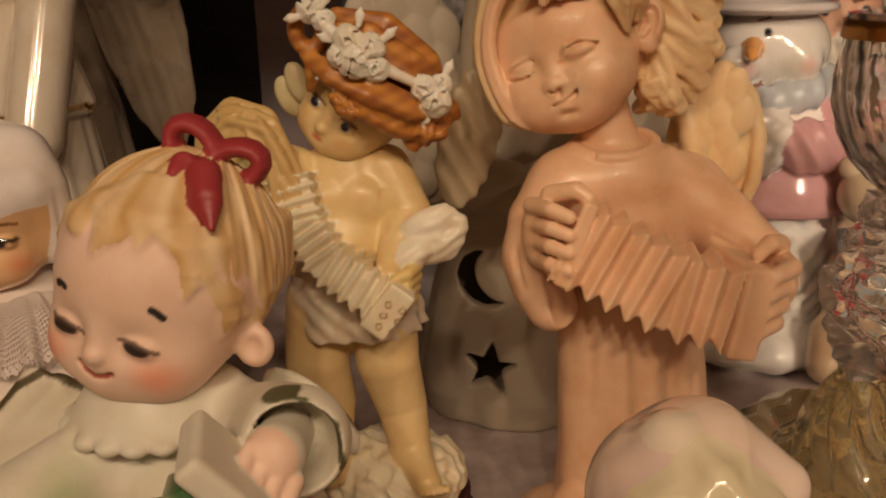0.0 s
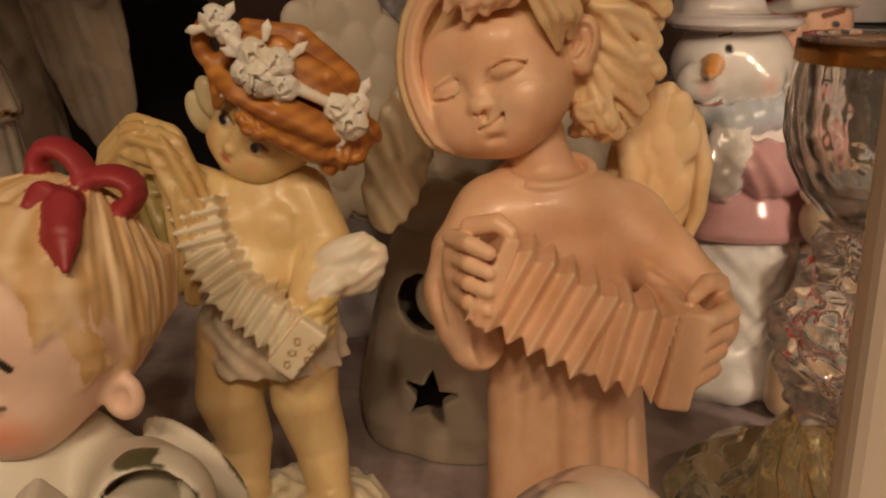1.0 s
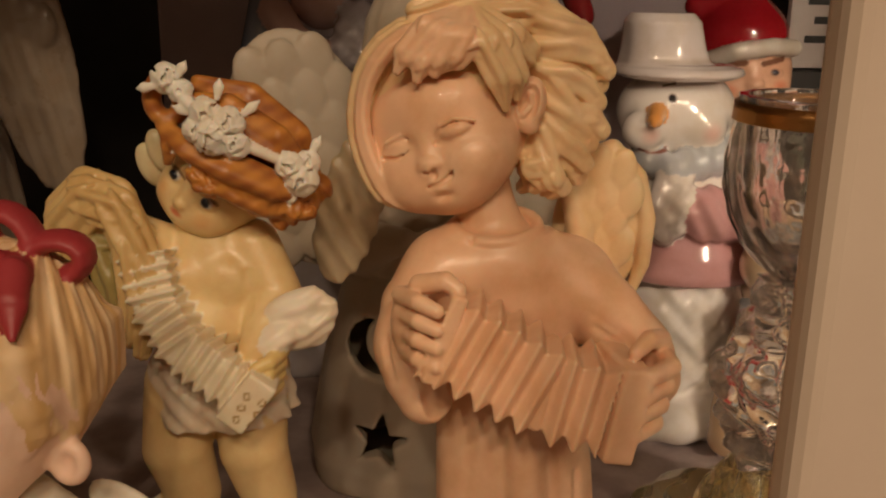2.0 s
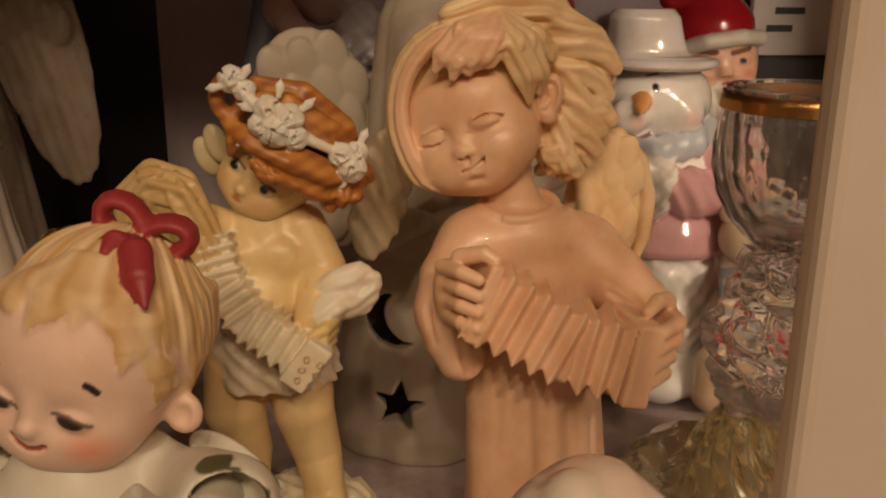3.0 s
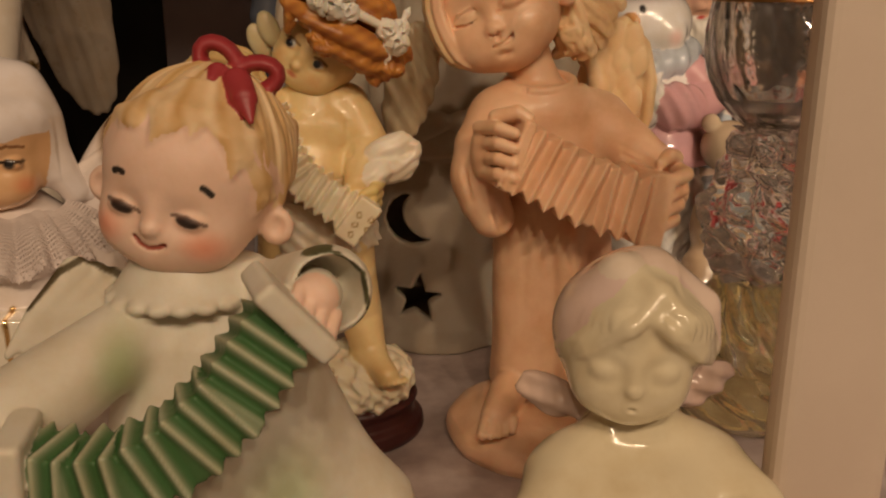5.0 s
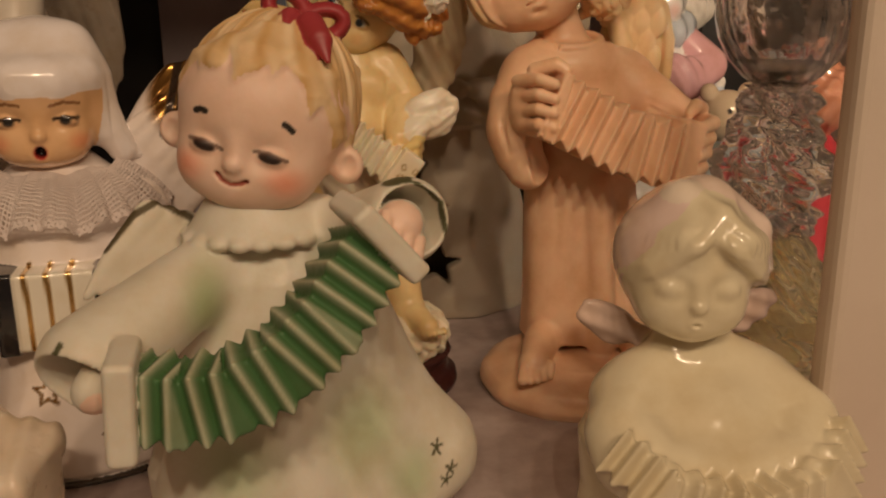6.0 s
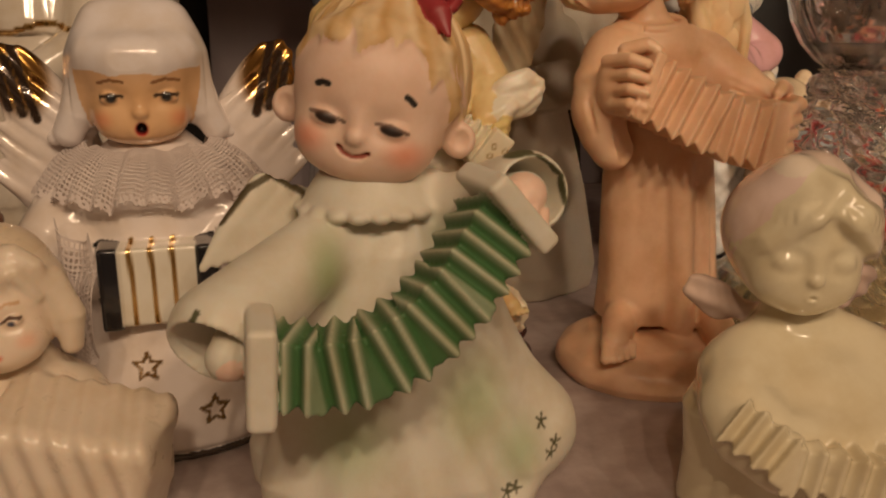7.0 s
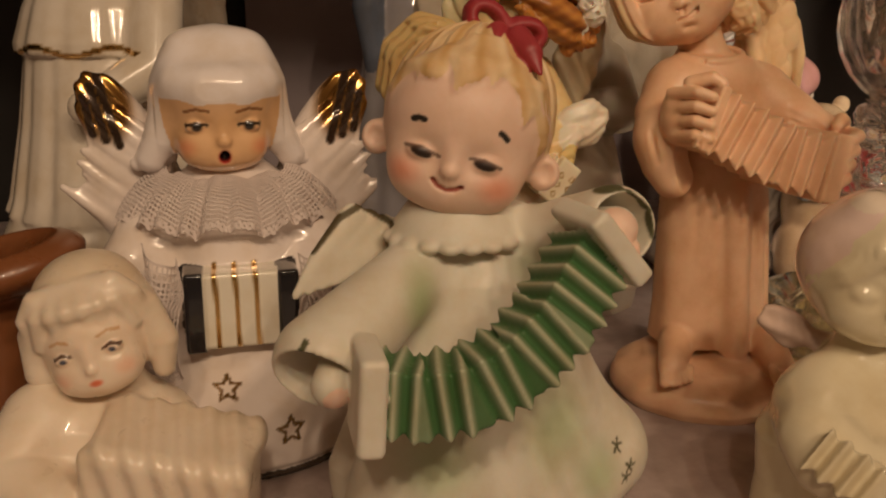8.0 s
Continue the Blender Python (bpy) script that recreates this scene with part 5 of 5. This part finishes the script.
def lace_mesh(name, rows, cols, place, label):
    """Net lace: a fine strip of threads with open meshes; place gives a point for (s along, t down)."""
    verts, faces = [], []
    for j in range(rows + 1):
        for i in range(cols + 1):
            verts.append(Vector(place(i / cols, j / rows)) * 0.001)
    for j in range(rows):
        for i in range(cols):
            hole = (i % 3 and j % 3) if j < rows - 5 else ((i // 2 + j) % 3 == 1 and j % 2 == 1)
            if not hole and not (j == rows - 1 and (i // 5) % 2):
                k = j * (cols + 1) + i
                faces.append((k, k + 1, k + cols + 2, k + cols + 1))
    me = bpy.data.meshes.new(name)
    me.from_pydata(verts, [], faces)
    me.materials.append(LACE)
    ob = new(name, me)
    thick = ob.modifiers.new("thread", "SOLIDIFY")
    thick.thickness = 0.00022
    return tagged(ob, label, "lace")


LACE = mottled("aged_white_lace", [(0.3, (0.60, 0.52, 0.50)), (0.7, (0.74, 0.66, 0.63))], 60.0, 0.9)


def collar(s, t):
    a = -math.pi / 2 + 3.6 * (s - 0.5)
    ruffle = (math.sin(s * 83 + 1.5 * math.sin(s * 17)) * (0.25 + 1.1 * t) + 0.9 * math.sin(s * 37 + 2) * t + 0.5 * math.sin(s * 151 + 5 * t) * t)
    rad = 16.0 + 13.5 * t + ruffle * 0.6
    return (-106.5 + rad * 1.0 * math.cos(a), 209 + rad * 0.98 * math.sin(a), 78.5 - 10.0 * t * t - 2.0 * t + 0.8 * ruffle + 0.6 * math.sin(s * 29))


lace_mesh("lace_collar", 52, 460, collar, "white net lace ruffle collar round the singing angel")
for q in (-1, 1):
    lace_mesh("lace_cuff", 70, 46, lambda s, t, q=q: (-104.5 + q * (14.8 + 9.5 * s) + 1.2 * math.sin(7 * s + 6 * t), 176.5 + 7.0 * s * s - 1.0 * math.sin(13 * s + 3 * t) - 2.0 * t, 62 - 30 * t - 2.5 * math.sin(5 * s) - 2.0 * math.sin(9 * t)), "white net lace cuff hanging beside the singing angel's accordion")

# ---- the glass candlestick ----
GLASS, gn, gl, gb = shader("pressed_glass", 0.03, 0.0, (0.97, 0.94, 0.92))
gb.inputs["Transmission Weight"].default_value, gb.inputs["IOR"].default_value = 0.98, 1.5
gb.inputs["Coat Weight"].default_value, gb.inputs["Coat Roughness"].default_value = 1.0, 0.04
bump(gn, gl, gb, noise_tex(gn, gl, 190.0, 1.0), 0.32, 0.0016)
AMBER, an, al, ab = shader("amber_pressed_glass", 0.03, 0.0, (1.0, 0.93, 0.62))
ab.inputs["Transmission Weight"].default_value, ab.inputs["IOR"].default_value = 0.95, 1.5
ab.inputs["Coat Weight"].default_value, ab.inputs["Coat Roughness"].default_value = 1.0, 0.04
bump(an, al, ab, noise_tex(an, al, 170.0, 1.0), 0.34, 0.0016)
GILT, qn, ql, qb = shader("worn_gilt", 0.28, 1.0, (0.62, 0.33, 0.12))
bump(qn, ql, qb, noise_tex(qn, ql, 700.0, 3.0), 0.5, 0.0004)


def spun(profile, segs, ribs=0, deep=0.0, twist=0.0, closed=True):
    """A turned solid of revolution with twisted ribs: profile of (radius, height) in millimetres."""
    bm = bmesh.new()
    rings = []
    for r, z in profile:
        ring = []
        for i in range(segs):
            a = 2 * math.pi * i / segs
            rr = r + (deep * min(1.0, r / 8) * (math.sin(ribs * a + twist * z) + 0.55 * math.sin(5 * a + 0.37 * z) * math.sin(0.61 * z - 3 * a) + 0.4 * math.sin(0.9 * z + 11 * a)) if ribs else 0.0)
            ring.append(bm.verts.new((rr * math.cos(a) * 0.001, rr * math.sin(a) * 0.001, z * 0.001)))
        rings.append(ring)
    for p, q in zip(rings, rings[1:]):
        for i in range(segs):
            bm.faces.new((p[i], p[(i + 1) % segs], q[(i + 1) % segs], q[i])).smooth = True
    if closed:
        bm.faces.new(list(reversed(rings[0])))
        bm.faces.new(rings[-1])
    bmesh.ops.recalc_face_normals(bm, faces=bm.faces[:])
    return bm


def smooth_profile(pts, n=60):
    zs = np.linspace(0, len(pts) - 1, n)
    out = []
    for t in zs:
        i = min(int(t), len(pts) - 2)
        f = t - i
        f = f * f * (3 - 2 * f) * 0.5 + f * 0.5
        out.append((pts[i][0] + (pts[i + 1][0] - pts[i][0]) * f, pts[i][1] + (pts[i + 1][1] - pts[i][1]) * f))
    return out


stick = new("glass_candlestick")
stick.location = (0.1195, 0.226, 0)
tagged(stick, "clear pressed glass candlestick with gilt rim and amber foot", "candlestick")
part("foot", spun(smooth_profile([(36, 1), (41, 5), (43, 11), (41, 17), (36, 20), (31, 18), (28, 16), (24, 20), (20, 28), (15, 37), (12.5, 42), (8, 40), (12, 32), (16, 24), (20, 14), (26, 9), (32, 4), (34, 1)], 130), 160, 15, 1.1, 0.55, False), AMBER, stick, "amber rope-edged glass foot")
part("stem", spun(smooth_profile([(12.5, 42.2), (16, 47), (13, 51), (17.5, 56), (19, 62), (18, 69), (13, 75), (14.5, 79), (10, 82), (12.5, 85.5), (11, 88.6), (8, 90), (9.5, 91.8)], 110), 96, 7, 2.2, 0.2), GLASS, stick)
part("bowl", spun(smooth_profile([(9, 92), (13, 95), (17.5, 100), (21, 107), (22.6, 114), (22.6, 121), (21.4, 128), (20.4, 133), (20.8, 136), (18.4, 136), (17.8, 132), (18.8, 127), (19.4, 120), (19.4, 114), (17.6, 107), (14, 101.5), (8, 99), (2, 98)], 130), 170, 19, 0.16, 0.2), GLASS, stick)
part("rim", spun([(21.6, 130), (21.4, 131.5), (21.1, 133.4), (21.3, 134.6), (21.7, 134.6), (21.8, 132.4), (22.0, 130.2)], 96, 7, 0.12, 0.0, False), GILT, stick, "worn gilt band")


def blue_lady():
    b = Clay((-62, 372, -1), (40, 438, 182), 1.0)
    blue, pinkish, pale = (0.16, 0.19, 0.26), (0.50, 0.34, 0.32), (0.48, 0.46, 0.50)
    b.add(lathe(-12, 406, [(0, 40), (40, 36), (90, 30), (120, 27), (140, 20)], 1.0, 0.75, 9, 2.0, 0.5, 0, 140), pale, 1)
    b.add(tube([(-34, 400, 90), (-40, 398, 120), (-34, 402, 158)], [7, 8, 6]), blue, 2)
    b.add(tube([(-30, 398, 150), (-22, 392, 140), (-12, 388, 136)], [7, 6, 5]), pinkish, 2)
    b.add(carved(tube([(4, 398, 146), (0, 390, 136), (16, 392, 132)], [10, 8, 7]), lambda X, Y, Z: 0.7 * np.sin(0.9 * X) * np.sin(0.9 * Z)), pale, 2)
    b.add(ell((-12, 406, 158), (13, 13, 15)), pinkish, 2)
    b.add(ell((-12, 410, 162), (15, 14, 16)), blue, 1)
    return figurine("blue_lady_figurine", [b], (-12, 406, 0), GLAZE, "pale porcelain lady with blue shawl standing at the back")


def brown_dish():
    b = Clay((-196, 172, -1), (-138, 232, 76), 0.9)
    wood = (0.22, 0.08, 0.03)
    b.add(lathe(-168, 204, [(0, 15), (3, 15.5), (8, 8), (34, 5), (46, 7)], 1, 1), wood, 2)
    b.add(ell((-168, 204, 54), (24, 20, 8), turn3(0, -14, 0)), wood, 3)
    b.cut(ell((-168, 203, 64), (19, 16, 8), turn3(0, -14, 0)), 1)
    return figurine("wooden_pedestal_dish", [b], (-168, 204, 0), SATIN, "small dark brown varnished wooden pedestal dish", "dish")


def blue_gnome():
    b = Clay((140, 322, -1), (176, 360, 86), 0.8)
    b.add(lathe(158, 341, [(0, 14), (4, 15), (30, 12), (46, 8)], 1, 0.9), (0.45, 0.42, 0.36), 1)
    b.add(ell((158, 341, 52), (9, 9, 9)), (0.62, 0.48, 0.36), 2)
    b.add(tube([(158, 341, 58), (161, 341, 80)], [8.5, 2.5]), (0.42, 0.50, 0.58), 1)
    b.add(ell((161, 341, 81), 3.2), (0.7, 0.68, 0.64), 0.5)
    return figurine("gnome_figurine", [b], (158, 341, 0), GLAZE, "tiny ceramic gnome in a pale blue pointed hat")


def red_bell():
    b = Clay((180, 300, -1), (232, 352, 100), 0.9)
    b.add(lathe(206, 326, [(0, 20), (4, 22), (30, 18), (48, 14), (56, 6), (60, 4)], 1, 1, 8, 0.8, 0, 0, 56), (0.34, 0.03, 0.04), 1)
    b.add(carved(ell((206, 326, 74), (18, 17, 16)), lambda X, Y, Z: 1.2 * np.sin(0.6 * X) * np.sin(0.6 * Y + 0.6 * Z)), (0.46, 0.20, 0.12), 2)
    return figurine("red_tree_figurine", [b], (206, 326, 0), GLAZE, "red ceramic pot with rounded orange flower bush", "ornament")


def red_elf():
    b = Clay((46, 412, -1), (112, 462, 200), 1.1)
    red, skin = (0.34, 0.02, 0.025), (0.60, 0.36, 0.24)
    b.add(lathe(80, 438, [(0, 24), (4, 26), (60, 22), (110, 17), (140, 12), (148, 8)], 1, 0.8, 7, 1.2, 0, 0, 120), (0.07, 0.08, 0.06), 1)
    for q in (-1, 1):
        b.add(tube([(80 + q * 14, 436, 132), (80 + q * 20, 426, 150), (80 + q * 15, 422, 162)], [7, 6, 6]), red, 2)
        b.add(ell((80 + q * 15, 421, 168), (6, 5, 6)), (0.60, 0.52, 0.40), 1)
    b.add(ell((80, 438, 164), (13, 12, 14)), skin, 2)
    b.add(ell((80, 440, 176), (14, 13, 12)), red, 1)
    return figurine("red_sleeved_figurine", [b], (80, 438, 0), GLAZE, "dark ceramic figure with red sleeves standing at the back")


red_elf()
blue_lady(), brown_dish(), blue_gnome(), red_bell()
tagged(part("backing_board", slab((-0.0965, 0.48, 0.0), (0.205, 0.496, 0.33), 0.001), BACKBOARD), "grey-lilac board standing against the cabinet back", "board", kind="structure")
CARD = mottled("white_card", [(0.3, (0.55, 0.50, 0.48)), (0.7, (0.66, 0.61, 0.58))], 30.0, 0.8)
INK = mottled("black_ink", [(0.3, (0.02, 0.02, 0.02)), (0.7, (0.03, 0.03, 0.03))], 30.0, 0.6)
card = new("framed_card")
card.location = (0.24, 0.462, 0)
tagged(card, "white printed card standing on a dark wooden block", "card")
part("block", slab((-0.03, -0.008, 0.0), (0.05, 0.014, 0.125), 0.001), NEARBLACK, card, "dark wooden block")
sheet = part("sheet", slab((-0.03, 0.0, 0.126), (0.05, 0.004, 0.22)), CARD, card)
for i in range(6):
    part("printed_line", slab((-0.022 + 0.004 * (i % 2), -0.0008, 0.138 + 0.009 * i), (-0.008 + 0.006 * (i % 3), 0.0004, 0.1415 + 0.009 * i)), INK, sheet)

votive_angel(), lady(), tall_angel(), snowman(), bear(), santa()
baby_angel(), pink_angel(), cherub(), singer_angel(), elf(), girl()
